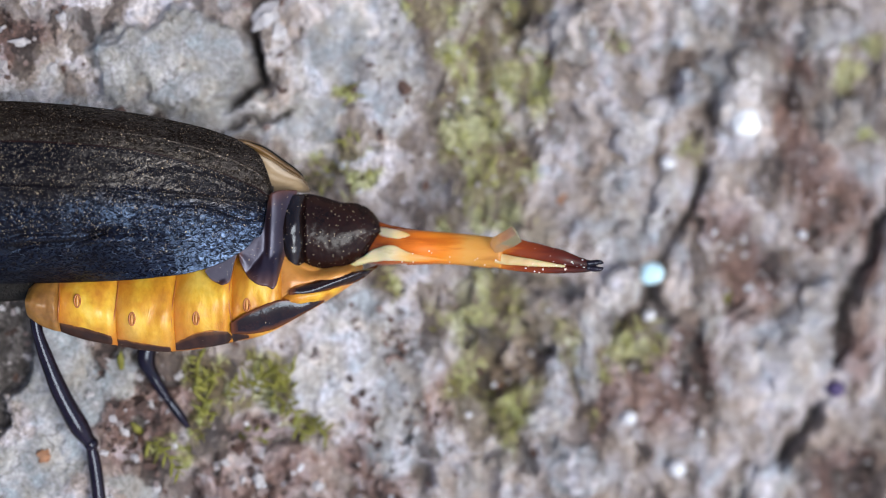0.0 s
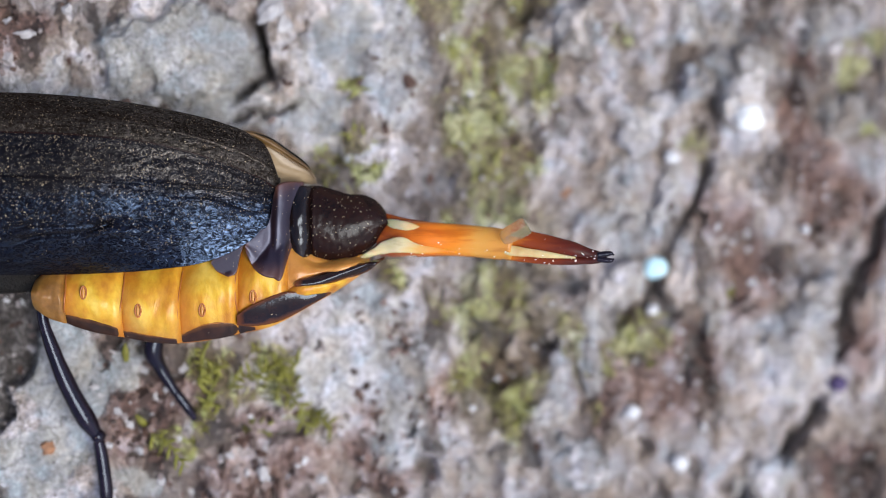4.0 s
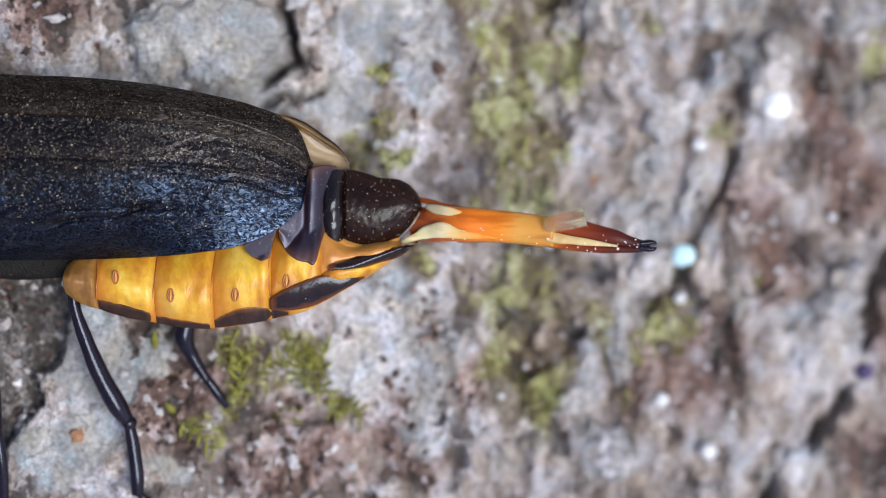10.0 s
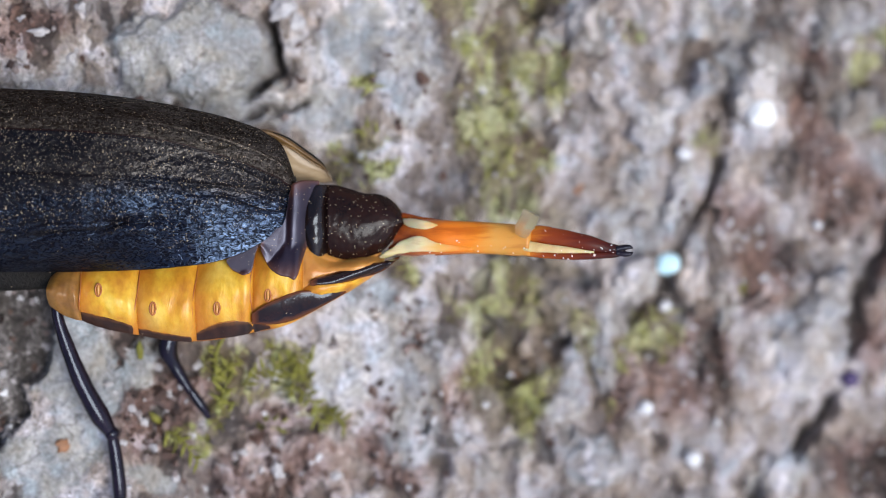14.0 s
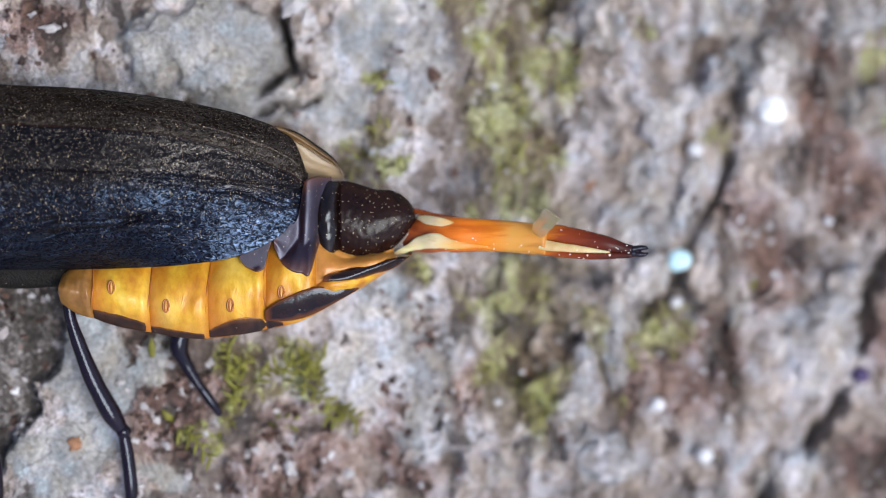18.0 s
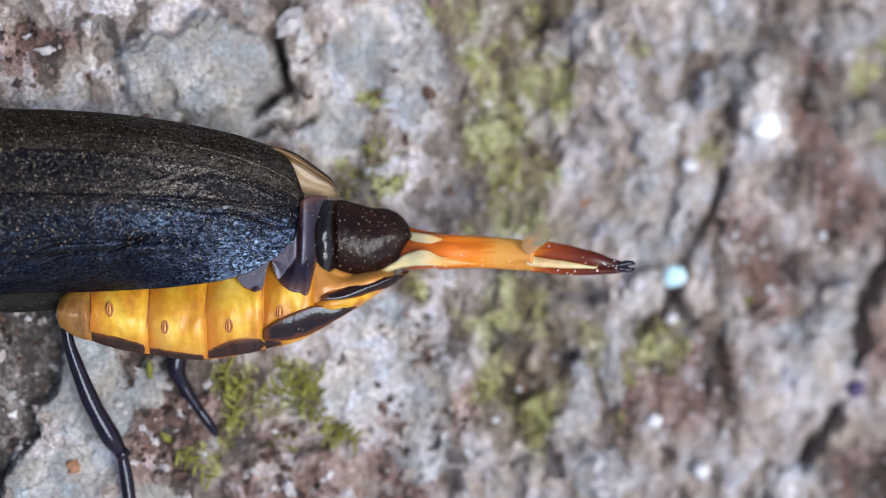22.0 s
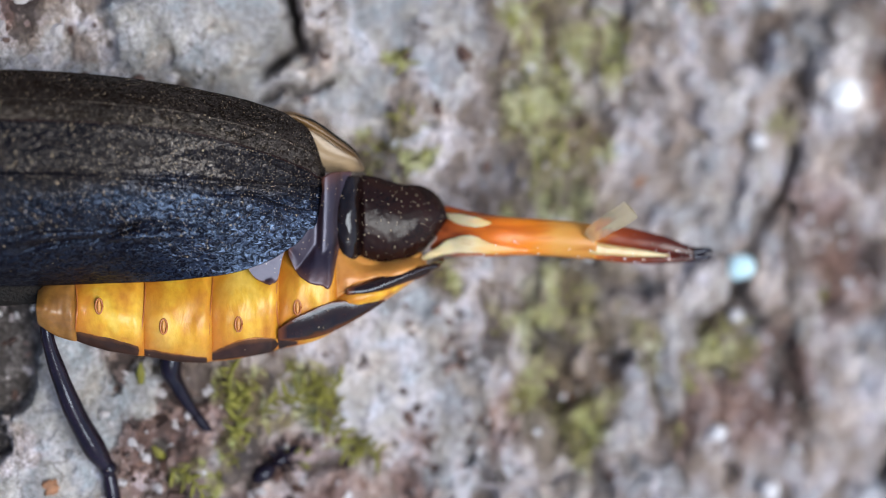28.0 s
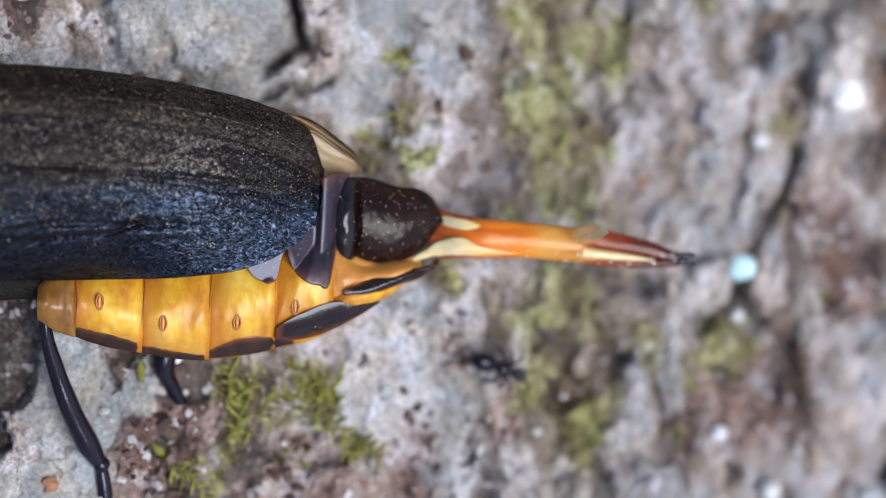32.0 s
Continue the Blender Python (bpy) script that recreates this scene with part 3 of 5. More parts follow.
def rock_fields(x, y):
    """Height and the covers of the rock at the places x, y (mm)."""
    wx = x + 1.9 * (cloud(x, y, 1.5, 11, 6, 0.65) - 0.5)
    wy = y + 2.2 * (cloud(x, y, 1.5, 23, 6, 0.65) - 0.5)
    inner = np.clip(1.6 - np.maximum(np.abs(x) / 24, np.abs(y) / 16), 0, 1)
    rough = inner * (1 - 0.55 * np.maximum(over(wx, wy, SLATES, 0.3), 0.8 * blob(wx, wy, *SLABS[0], 0.4)))
    z = -1.95 - 0.265 * np.clip(x + 12, -8, 30)
    z = z + 1.2 * (cloud(x, y, 5.5, 3) - 0.5) + rough * (1.05 * (cloud(wx, wy * 0.5, 1.2, 41) - 0.5) + 0.32 * (cloud(x, y, 0.45, 57, 3) - 0.5))
    lumps, hollows = over(wx, wy, PALE_LUMPS, 0.5), over(wx, wy, HOLLOWS, 0.8)
    plate = blob(wx, wy, *SLATES[0], 0.12)
    z = z + 0.5 * plate + 0.4 * lumps - 0.75 * hollows
    z = z - 0.6 * blob(wx, wy, *(1.78, 0.37), 1.5, 9.0, 4, 0.5)
    # an unseen bank, added behind to block the sky's light from that side
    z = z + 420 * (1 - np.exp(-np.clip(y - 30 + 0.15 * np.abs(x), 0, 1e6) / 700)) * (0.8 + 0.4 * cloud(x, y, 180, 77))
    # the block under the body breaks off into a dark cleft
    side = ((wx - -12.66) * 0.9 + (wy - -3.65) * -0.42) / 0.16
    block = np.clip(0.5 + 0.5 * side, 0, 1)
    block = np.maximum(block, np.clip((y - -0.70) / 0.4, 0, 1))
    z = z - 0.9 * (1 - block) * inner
    cracks = np.zeros_like(x)
    for points, width, depth in CRACKS:
        line = groove(0.5 * (x + wx), 0.5 * (y + wy), points, width)
        z, cracks = z - depth * line, np.maximum(cracks, line)
    brown = ragged(x, y * 0.7, 1.15 * over(wx, wy, STAINS, 0.8), 1.1, 93, 0.45, 2.0)
    pits = np.clip((cloud(wx, wy, 0.7, 123, 4, 0.6) - 0.6) * 9, 0, 1) * np.clip(np.maximum(brown, over(wx, wy, MATRIX, 0.5)) + 0.12, 0, 1) * inner
    z = z - 0.4 * pits
    # shade of pits, hollows, cleft and cracks, painted as a dark cover
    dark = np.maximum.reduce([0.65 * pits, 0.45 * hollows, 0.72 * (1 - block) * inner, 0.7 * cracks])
    covers = dict(
        brown=brown,
        pale=ragged(x, y * 0.6, np.maximum(0.95 * over(wx, wy, SLABS, 0.4), 1.05 * lumps), 1.3, 87, 0.5, 2.2),
        slate=ragged(x, y, over(wx, wy, SLATES, 0.2), 1.2, 99, 0.35, 2.0),
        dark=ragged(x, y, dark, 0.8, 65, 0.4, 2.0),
        moss=0.85 * ragged(x, y * 0.8, 1.25 * over(wx, wy, MOSSY, 1.0), 0.36, 71, 0.82, 3.0) * (0.85 + 0.15 * (x < -1)),
        olive=0.55 * ragged(x, y * 0.7, over(wx, wy, MATRIX, 0.6), 0.6, 131, 0.6, 2.2))
    return z, covers


def spread(low, high, step, far):
    """Even steps between low and high, then ever longer ones out to far."""
    mid = np.arange(low, high + step / 2, step)
    out = np.geomspace(step, far, 40)
    return np.concatenate([low - out[::-1], mid, high + out])


def build_rock():
    xs, ys = spread(-19, 19, 0.06, 2e5), spread(-12, 12, 0.06, 2e5)
    x, y = np.meshgrid(xs, ys)
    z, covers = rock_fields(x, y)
    nx, ny = len(xs), len(ys)
    co = np.stack([x, y, z], -1).reshape(-1, 3) * MM
    i = (np.arange(ny - 1)[:, None] * nx + np.arange(nx - 1)).ravel()
    quads = np.stack([i, i + 1, i + nx + 1, i + nx], -1)
    data = bpy.data.meshes.new("ground_rock")
    data.from_pydata(co, [], quads)
    data.polygons.foreach_set("use_smooth", np.ones(len(quads), bool))
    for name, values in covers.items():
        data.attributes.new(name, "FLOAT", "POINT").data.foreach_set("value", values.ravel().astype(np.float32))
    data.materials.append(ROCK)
    return tagged(new("ground_rock", data), "weathered lavender-grey rock with moss, cracks and brown stains", "rock", kind="structure")


def rock_z(x, y):
    return float(rock_fields(np.array([[x]], float), np.array([[y]], float))[0][0, 0])


ROCK = rock_material()
# specular tint carries the sky's blue; the cuticle itself is black
WING_CASE = wing_case_material("sky_sheen_wing_case", (0.002, 0.002, 0.004), (0.007, 0.006, 0.007), 1.0, (0.42, 0.62, 1.0), 0.18, 0.5)
# browner, duller copy: reflection of dark surroundings painted into colour and tint
SHADED_CASE = wing_case_material("shaded_wing_case", (0.004, 0.003, 0.0025), (0.012, 0.008, 0.006), 0.7, (1.0, 0.88, 0.76), 0.35, 0.15)
CAP = plain("dark_brown_cuticle", (0.005, 0.002, 0.0018), (0.02, 0.007, 0.005), 0.24, 1.6, 0.3, 0.03, specks=(19.0, 0.4, 0.2), gloss=0.18)
BLACK = plain("glossy_black_cuticle", (0.003, 0.0022, 0.005), (0.014, 0.007, 0.014), 0.13, 1.5, 0.2, 0.02, specks=(9.0, 0.2, 0.05), gloss=0.34, tint=(0.75, 0.85, 1.0))
COLLAR = plain("brown_black_collar", (0.003, 0.002, 0.002), (0.012, 0.006, 0.005), 0.12, 1.5, 0.25, 0.03, specks=(19.0, 0.4, 0.12), gloss=0.4, tint=(0.85, 0.92, 1.0))
PLATE = plain("brown_black_plate", (0.004, 0.0025, 0.003), (0.025, 0.009, 0.006), 0.11, 1.6, 0.2, 0.03, specks=(9.0, 0.2, 0.08), rim=(0.1, 0.028, 0.007), gloss=0.36, tint=(0.75, 0.87, 1.0))
SOFT_PLATE = plain("brown_belly_edge", (0.012, 0.006, 0.005), (0.05, 0.018, 0.01), 0.3, 1.6, 0.2, 0.03, specks=(9.0, 0.2, 0.08), rim=(0.3, 0.11, 0.02), rim_along="side", gloss=0.3)
BLUE = plain("violet_black_plate", (0.005, 0.003, 0.006), (0.024, 0.012, 0.016), 0.32, 1.4, 0.12, 0.04, specks=(19.0, 0.4, 0.09), rim=(0.07, 0.026, 0.014), gloss=0.6, tint=(0.72, 0.76, 1.0))
UNDER = plain("dull_black_cuticle", (0.003, 0.0025, 0.002), (0.012, 0.009, 0.007), 0.5, 2.5, 0.8, 0.1, specks=(8.0, 0.28, 0.15), gloss=0.2)
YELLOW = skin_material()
AMBER = plain("amber_skin", (0.45, 0.17, 0.03), (0.62, 0.28, 0.06), 0.35, 1.5, 0.2, 0.03, sub=0.2)
# dull amber, darkened further to paint the shading at the flank's front
DIM = plain("dull_shaded_amber_skin", (0.13, 0.05, 0.01), (0.36, 0.17, 0.035), 0.35, 1.2, 0.3, 0.04, sub=0.2)
RUSTY = plain("rust_brown_rim", (0.26, 0.07, 0.012), (0.44, 0.14, 0.03), 0.35, 4.0)
ORANGE = banded("orange_sheath", [(0.0, (0.25, 0.05, 0.01)), (0.7, (0.45, 0.1, 0.01)), (1.7, (0.66, 0.16, 0.008)), (2.4, (0.68, 0.2, 0.01)), (3.1, (0.58, 0.27, 0.05)), (4.2, (0.5, 0.2, 0.03))], 4.4, 0.3)
RIM = plain("grey_brown_rim", (0.14, 0.1, 0.08), (0.3, 0.25, 0.2), 0.3, 3.0)
VEIN = plain("golden_brown_vein", (0.07, 0.035, 0.01), (0.2, 0.11, 0.035), 0.3, 1.6, stretch=(0.4, 1.6, 1), gloss=0.5)
CREAM = plain("cream_membrane", (0.48, 0.3, 0.11), (0.66, 0.52, 0.28), 0.22, 1.2, 0.2, 0.02, sub=0.5)
CREAM_FADE = banded("cream_to_orange_membrane", [(0.0, (0.66, 0.55, 0.3)), (0.8, (0.7, 0.58, 0.34)), (1.4, (0.62, 0.34, 0.09)), (2.1, (0.66, 0.19, 0.01))], 4.4, 0.2, sub=0.4)
RED = banded("dark_red_valve", [(0.0, (0.22, 0.04, 0.006)), (4.0, (0.5, 0.16, 0.014)), (4.7, (0.22, 0.035, 0.005)), (5.8, (0.1, 0.013, 0.004)), (6.5, (0.04, 0.007, 0.004)), (6.8, (0.012, 0.005, 0.005))], 7.2, 0.26, specks=(9.0, 0.3, 0.25))
WING = plain("tan_wing_membrane", (0.22, 0.14, 0.07), (0.42, 0.32, 0.2), 0.35, 0.9, 0.2, 0.03, (0.5, 1.6, 1), gloss=0.4)
GLASSY = plain("clear_yellowish_membrane", (0.86, 0.74, 0.46), (0.95, 0.87, 0.66), 0.06, 2.0, 0.25, 0.02, through_light=0.85)
WHITE = plain("white_grain", (0.84, 0.83, 0.82), (0.92, 0.91, 0.9), 0.5, 3.0)
MILKY = plain("milky_grain", (0.5, 0.49, 0.5), (0.7, 0.69, 0.71), 0.5, 3.0)
CYAN = plain("pale_blue_grain", (0.45, 0.68, 0.75), (0.6, 0.82, 0.88), 0.5, 3.0)
VIOLET = plain("violet_grain", (0.05, 0.03, 0.09), (0.09, 0.06, 0.15), 0.5, 3.0)
LEAF = plain("green_moss_leaf", (0.085, 0.075, 0.015), (0.25, 0.24, 0.045), 0.6, 1.6, gloss=0.25)
RUST = plain("orange_lichen", (0.22, 0.11, 0.06), (0.42, 0.2, 0.1), 0.7, 6.0, 0.6, 0.05)

GROUND = build_rock()


def rock_knob(x, y, rx, ry, turn, seed):
    """A pale knob that stands out of the rock."""
    bm = lump((rx * 0.85, ry * 0.85, 0.45 * min(rx, ry) + 0.12), seed, 0.55, 4)
    bmesh.ops.rotate(bm, verts=bm.verts, matrix=Matrix.Rotation(radians(turn), 3, "Z"))
    top = rock_z(x, y)
    for v in bm.verts:
        v.co += Vector((x, y, top - 0.22))
        v.co += Vector((noise.noise(v.co * 1.6), noise.noise(v.co * 1.6 + Vector((9, 0, 0))), 0.5 * noise.noise(v.co * 2.5))) * 0.22
    ob = part("rock_knob", bm, ROCK, GROUND)
    ob.data.attributes.new("pale", "FLOAT", "POINT").data.foreach_set("value", [0.5] * len(ob.data.vertices))


HOME[GROUND.name] = Vector()
for k, knob in enumerate(PALE_LUMPS):
    rock_knob(*knob, k)


# ---- the firefly ----
def firefly():
    root = holder("firefly", (-13.81, -3.14, -2.20))
    tagged(root, "black firefly with yellow flanks and an orange egg-laying tube", "insect")
    margin = curve([(-19.73, -0.23), (-16.96, -0.95), (-12.85, -1.03), (-10.37, -0.98), (-8.22, -0.83), (-6.90, -0.61), (-5.99, -0.22), (-5.38, 0.29), (-5.03, 0.97), (-4.98, 1.36)])
    seam = curve([(-19.45, 2.33), (-16.67, 3.16), (-12.63, 3.18), (-10.20, 3.08), (-8.41, 2.87), (-6.65, 2.39), (-5.55, 1.93), (-5.04, 1.65), (-4.94, 1.53)])
    crest = curve([(-19.51, 2.33), (-16.82, 4.09), (-12.75, 4.40), (-11.11, 4.32), (-9.48, 4.15), (-7.84, 3.86), (-6.54, 3.53), (-5.72, 3.18), (-5.18, 2.65), (-4.92, 1.91)])

    def near_case(u, s):
        dome = 1 - (1 - s) ** 2.3
        drop = 1 - max(0, (u - 0.6) / 0.4) ** 2 * 0.95
        rib = 0.05 * math.exp(-((s - 0.985) / 0.012) ** 2) + 0.05 * math.exp(-((s - 0.68 - 0.25 * max(u - 0.75, 0)) / 0.015) ** 2) - 0.07 * math.exp(-((s - 0.36) / 0.02) ** 2) * math.exp(-((u - 0.62) / 0.16) ** 2) + 0.06 * math.exp(-((s - 0.3) / 0.025) ** 2) * math.exp(-((u - 0.6) / 0.2) ** 2)
        tuck = (0.62 * (1 - math.exp(-s / 0.16)) - 0.32) * (1 - s**3) * min(max((0.74 - u) / 0.14, 0), 1)
        return tuck + 0.2 + 1.1 * dome * drop + 0.55 * min(max((u - 0.62) / 0.2, 0), 1) * (1 - s) - 0.36 * max(0, (u - 0.8) / 0.2) ** 2 + rib

    def far_case(u, s):
        drop = 1 - max(0, (u - 0.6) / 0.4) ** 2 * 0.95
        return 0.12 + 1.1 * drop * (1 - s**2.2 * 0.9) - 0.5 * max(0, (u - 0.8) / 0.2) ** 2 + 0.03 * math.exp(-((s - 0.45) / 0.03) ** 2)

    x0 = -19.70
    case = part("near_wing_case", shell(x0, -4.98, seam, margin, near_case, 0.12, 640, 150, relief=creased), WING_CASE, root, "wrinkled black wing case with golden dust, blue sky sheen painted in", at=(-6.5, 1.0, 0.05), leaning=True)
    part("far_wing_case", shell(x0, -4.88, crest, seam, far_case, 0.12, 520, 60, relief=lambda x, y: creased(x, y, 0.024)), SHADED_CASE, root, "far wing case with golden dust, its dull brown reflection painted in", leaning=True)
    ridge = []
    for q in range(41):
        u = q / 40
        x = x0 + (-4.98 - x0) * u
        ridge.append((x, seam(x), near_case(u, 1.0) - 0.01))
    part("seam_ridge", tube(ridge, [0.03] * 41, 8, 1.0, 2), CAP, root, "raised shiny seam between the wing cases", leaning=True)
    # folded hind wing
    def sag(u, s):
        return -0.85 + 0.28 * math.sin(s * 2.2) - 0.25 * u + 0.02 * noise.noise((u * 4, s * 6, 1))

    hi = curve([(-6.02, 3.34), (-5.65, 3.31), (-5.22, 3.14), (-4.80, 2.85), (-4.38, 2.53), (-4.07, 2.27), (-3.85, 1.87)])
    lo = curve([(-6.02, 2.85), (-5.48, 2.25), (-4.98, 1.79), (-4.38, 1.73), (-3.85, 1.73)])
    wing = part("hind_wing", shell(-6.02, -3.85, hi, lo, sag, 0.05, 60, 50), WING, root, "folded translucent tan hind wing with veins", leaning=True)
    lo = curve([(-6.02, 3.17), (-5.65, 3.07), (-5.22, 2.83), (-4.80, 2.58), (-4.37, 2.31), (-4.07, 2.12), (-3.85, 1.85)])
    part("fold", shell(-6.02 + 0.02, -3.85, hi, lo, lambda u, s: -0.48 + 0.16 * math.sin(math.pi * s) - 0.26 * u, 0.04, 50, 16), VEIN, wing, "golden-brown folded edge", leaning=True)
    part("vein", tube([(-5.89, 3.30, -0.42), (-5.20, 3.10, -0.42), (-4.62, 2.71, -0.50), (-4.12, 2.32, -0.60), (-3.90, 1.92, -0.75)], [0.015, 0.025, 0.03, 0.025, 0.015], 8), UNDER, wing, "dark wing vein", leaning=True)
    part("vein", tube([(-5.63, 3.00, -0.50), (-5.04, 2.76, -0.50), (-4.54, 2.42, -0.55), (-4.10, 2.14, -0.70)], [0.02, 0.035, 0.035, 0.02], 8), VEIN, wing, leaning=True)
    # yellow flank, segment by segment
    up = curve([(-12.23, -1.24), (-11.90, -0.98), (-10.91, -0.82), (-7.91, -0.64), (-5.93, -0.14), (-4.62, 0.20), (-4.12, -0.48), (-2.94, -0.48), (-2.25, -0.48)])
    down = curve([(-12.23, -1.99), (-11.74, -2.30), (-10.95, -2.54), (-9.55, -2.89), (-7.80, -3.07), (-6.13, -2.80), (-5.13, -2.57), (-3.95, -1.94), (-2.94, -1.34), (-2.26, -0.86)])
    cuts = [-12.17, -11.22, -9.53, -7.81, -6.10, -4.61, -2.25]

    def flank_height(k, u, s):
        u = min(max(u, 0.0), 1.0)
        swell = 0.2 * math.sin(math.pi * min(u / 0.8, 1.0) / 2) ** 0.8 - 0.16 * max(0, (u - 0.86) / 0.14) ** 2
        return -0.75 + 0.75 * math.sin(math.pi * (0.12 + 0.8 * s)) + swell - (0.25 * u if k == 5 else 0) + 0.07 * noise.noise(Vector((u * 2.2 + k * 9, s * 2.4, 0))) + 0.03 * noise.noise(Vector((u * 7 + k * 9, s * 5, 3)))

    def on_flank(x, y):
        k = max(0, min(5, int(np.searchsorted(cuts, x)) - 1))
        u = (x - cuts[k]) / (cuts[k + 1] - cuts[k])
        return flank_height(k, u, min(max((y - down(x)) / (up(x) - down(x)), -0.02), 1))

    def even(x, y):
        t = min(max((y - down(x)) / (up(x) - down(x)), -0.02), 1)
        return -0.52 + 0.75 * math.sin(math.pi * (0.12 + 0.8 * t)) - 0.25 * min(max((x + 4.6) / 2.3, 0), 1)

    for k, (a, b) in enumerate(zip(cuts, cuts[1:])):
        flank = lambda u, s, k=k: flank_height(k, u, s)
        part("body_segment", shell(a, b + 0.02, up, down, flank, 0.3, 40, 40), (DIM, YELLOW, YELLOW, YELLOW, YELLOW, AMBER)[k], root, ("dull amber first segment, shading painted in", "", "", "", "", "amber last body segment")[k] or "waxy yellow body segment", leaning=True)
    for k, ((ax, ay), (bx, by)) in enumerate((((-11.22, -0.98), (-11.17, -2.16)), ((-9.51, -0.98), (-9.55, -2.78)), ((-7.80, -0.92), (-7.82, -2.89)), ((-6.10, -0.81), (-6.11, -2.24)), ((-4.59, -0.99), (-4.66, -1.53)))):
        pts = [(ax + (bx - ax) * q + 0.05 * math.sin(q * 4 + k), ay + (by - ay) * q, on_flank(ax - 0.02, ay + (by - ay) * q) + 0.03) for q in (0, 0.2, 0.4, 0.6, 0.8, 1)]
        part("skin_fold", tube(pts, [0.012, 0.02, 0.018, 0.024, 0.02, 0.012], 8), RUSTY, root, "brown fold between two segments", leaning=True)
    # dark belly plates along the lower edge
    for pts_hi, pts_lo, z in (
        ([(-11.23, -2.17), (-10.86, -2.21), (-10.45, -2.29), (-9.56, -2.55)], [(-11.56, -2.31), (-11.13, -2.51), (-10.46, -2.72), (-9.58, -2.89)], -0.32),
        ([(-9.58, -2.62), (-8.79, -2.75), (-7.87, -2.91)], [(-9.58, -2.89), (-8.79, -3.03), (-7.87, -3.10)], -0.34),
        ([(-7.81, -2.79), (-7.27, -2.48), (-6.35, -2.35), (-5.60, -2.56)], [(-7.84, -2.90), (-7.21, -2.97), (-6.37, -2.87), (-5.61, -2.66)], -0.2),
        ([(-6.10, -2.21), (-5.59, -1.89), (-4.76, -1.53), (-3.93, -1.54), (-3.34, -1.47)], [(-6.11, -2.32), (-5.53, -2.44), (-4.78, -2.36), (-3.93, -1.93), (-3.35, -1.59)], -0.22),
        ([(-4.35, -1.22), (-3.75, -0.99), (-2.91, -0.75), (-2.24, -0.62), (-1.77, -0.48)], [(-4.36, -1.36), (-3.75, -1.36), (-2.91, -1.13), (-2.24, -0.91), (-1.77, -0.55)], -0.2)):
        hi, lo = curve(pts_hi), curve(pts_lo)
        wavy = lambda line, seed: lambda x: line(x) + 0.035 * noise.noise((x * 2.0, seed, 0.0)) + 0.012 * noise.noise((x * 9.0, seed, 4.0))
        reach = 1.0 if pts_hi[0][0] < -7.10 else 0.45 if pts_hi[0][0] < -5.42 else 0.0
        low = lambda x, lo=lo, reach=reach: lo(x) + (min(down(x) + 0.02, lo(x)) - lo(x)) * reach
        part("belly_plate", shell(pts_hi[0][0], pts_hi[-1][0], wavy(hi, z), low, lambda u, s, swell=0.02 if reach > 0.8 else 0.08: (0.006 - 0.14 * max(0, (s - 0.84) / 0.16) if swell < 0.03 else -0.012) + swell * math.sin(math.pi * s ** 0.8) ** 0.8 * math.sin(math.pi * min(max(u, 0.0), 1.0)) ** 0.5, 0.1 if reach > 0.8 else 0.3, 60, 24, relief=on_flank if reach > 0.8 else lambda x, y, hi=hi: max(even(x, y), even(x, hi(x)) - 0.42 * (hi(x) - y))), PLATE if reach < 0.8 else SOFT_PLATE, root, "glossy brown-black belly plate", leaning=True)
    # hind plates under the wing cases, lying on the flank
    def laid(x0, x1, hi, lo, base):
        def height(u, s):
            x = x0 + (x1 - x0) * u
            y = lo(x) + (hi(x) - lo(x)) * s
            return max(base(u, s), on_flank(x, y) + 0.05 if y < up(x) + 0.1 else -9.0)
        return height

    def saddle(u, s):
        v = u + 0.06 * (1 - s)
        return 0.1 - 0.62 * u + 0.06 * math.sin(math.pi * s) + 0.2 / (1 + math.exp(-(v - 0.52) * 40)) - 0.15 / (1 + math.exp(-(v - 0.8) * 24)) + 0.02 * noise.noise((u * 5, s * 4, 0))

    hi = curve([(-5.84, 0.10), (-5.50, 0.71), (-5.18, 1.46), (-4.86, 1.72), (-4.20, 1.79)])
    lo = curve([(-5.83, -0.34), (-5.66, -0.71), (-5.39, -0.98), (-5.02, -1.10), (-4.72, -1.03), (-4.60, -0.51), (-4.41, 0.17), (-4.20, 0.65)])
    ends = -5.83, -4.20
    part("back_plate", shell(*ends, hi, lo, laid(*ends, hi, lo, saddle), 0.3, 70, 40), BLUE, root, "violet-black back plate, the sky's blue gloss tinted in", leaning=True)
    hi = curve([(-6.85, -0.61), (-5.92, 0.04)])
    lo = curve([(-6.85, -0.67), (-6.72, -0.86), (-6.52, -0.99), (-6.25, -1.04), (-6.08, -0.84), (-6.01, -0.47), (-5.91, -0.17)])
    ends = -6.85, -5.92
    part("back_plate", shell(*ends, hi, lo, laid(*ends, hi, lo, lambda u, s: 0.12), 0.2, 30, 20), BLUE, root, leaning=True)
    # soft lobes of the last segment
    for top, low, skin in ((
        [(-4.56, -0.30), (-4.07, -0.37), (-3.57, -0.53), (-2.90, -0.53), (-2.33, -0.34)], [(-4.55, -1.35), (-4.22, -1.15), (-3.72, -1.00), (-3.05, -0.95), (-2.32, -0.71)], AMBER), (
        [(-4.68, -1.52), (-4.30, -1.28), (-3.89, -1.22), (-3.38, -1.24), (-2.83, -1.14)], [(-4.68, -1.83), (-4.21, -1.78), (-3.63, -1.69), (-3.21, -1.52), (-2.83, -1.20)], YELLOW)):
        hi, lo = curve(top), curve(low)
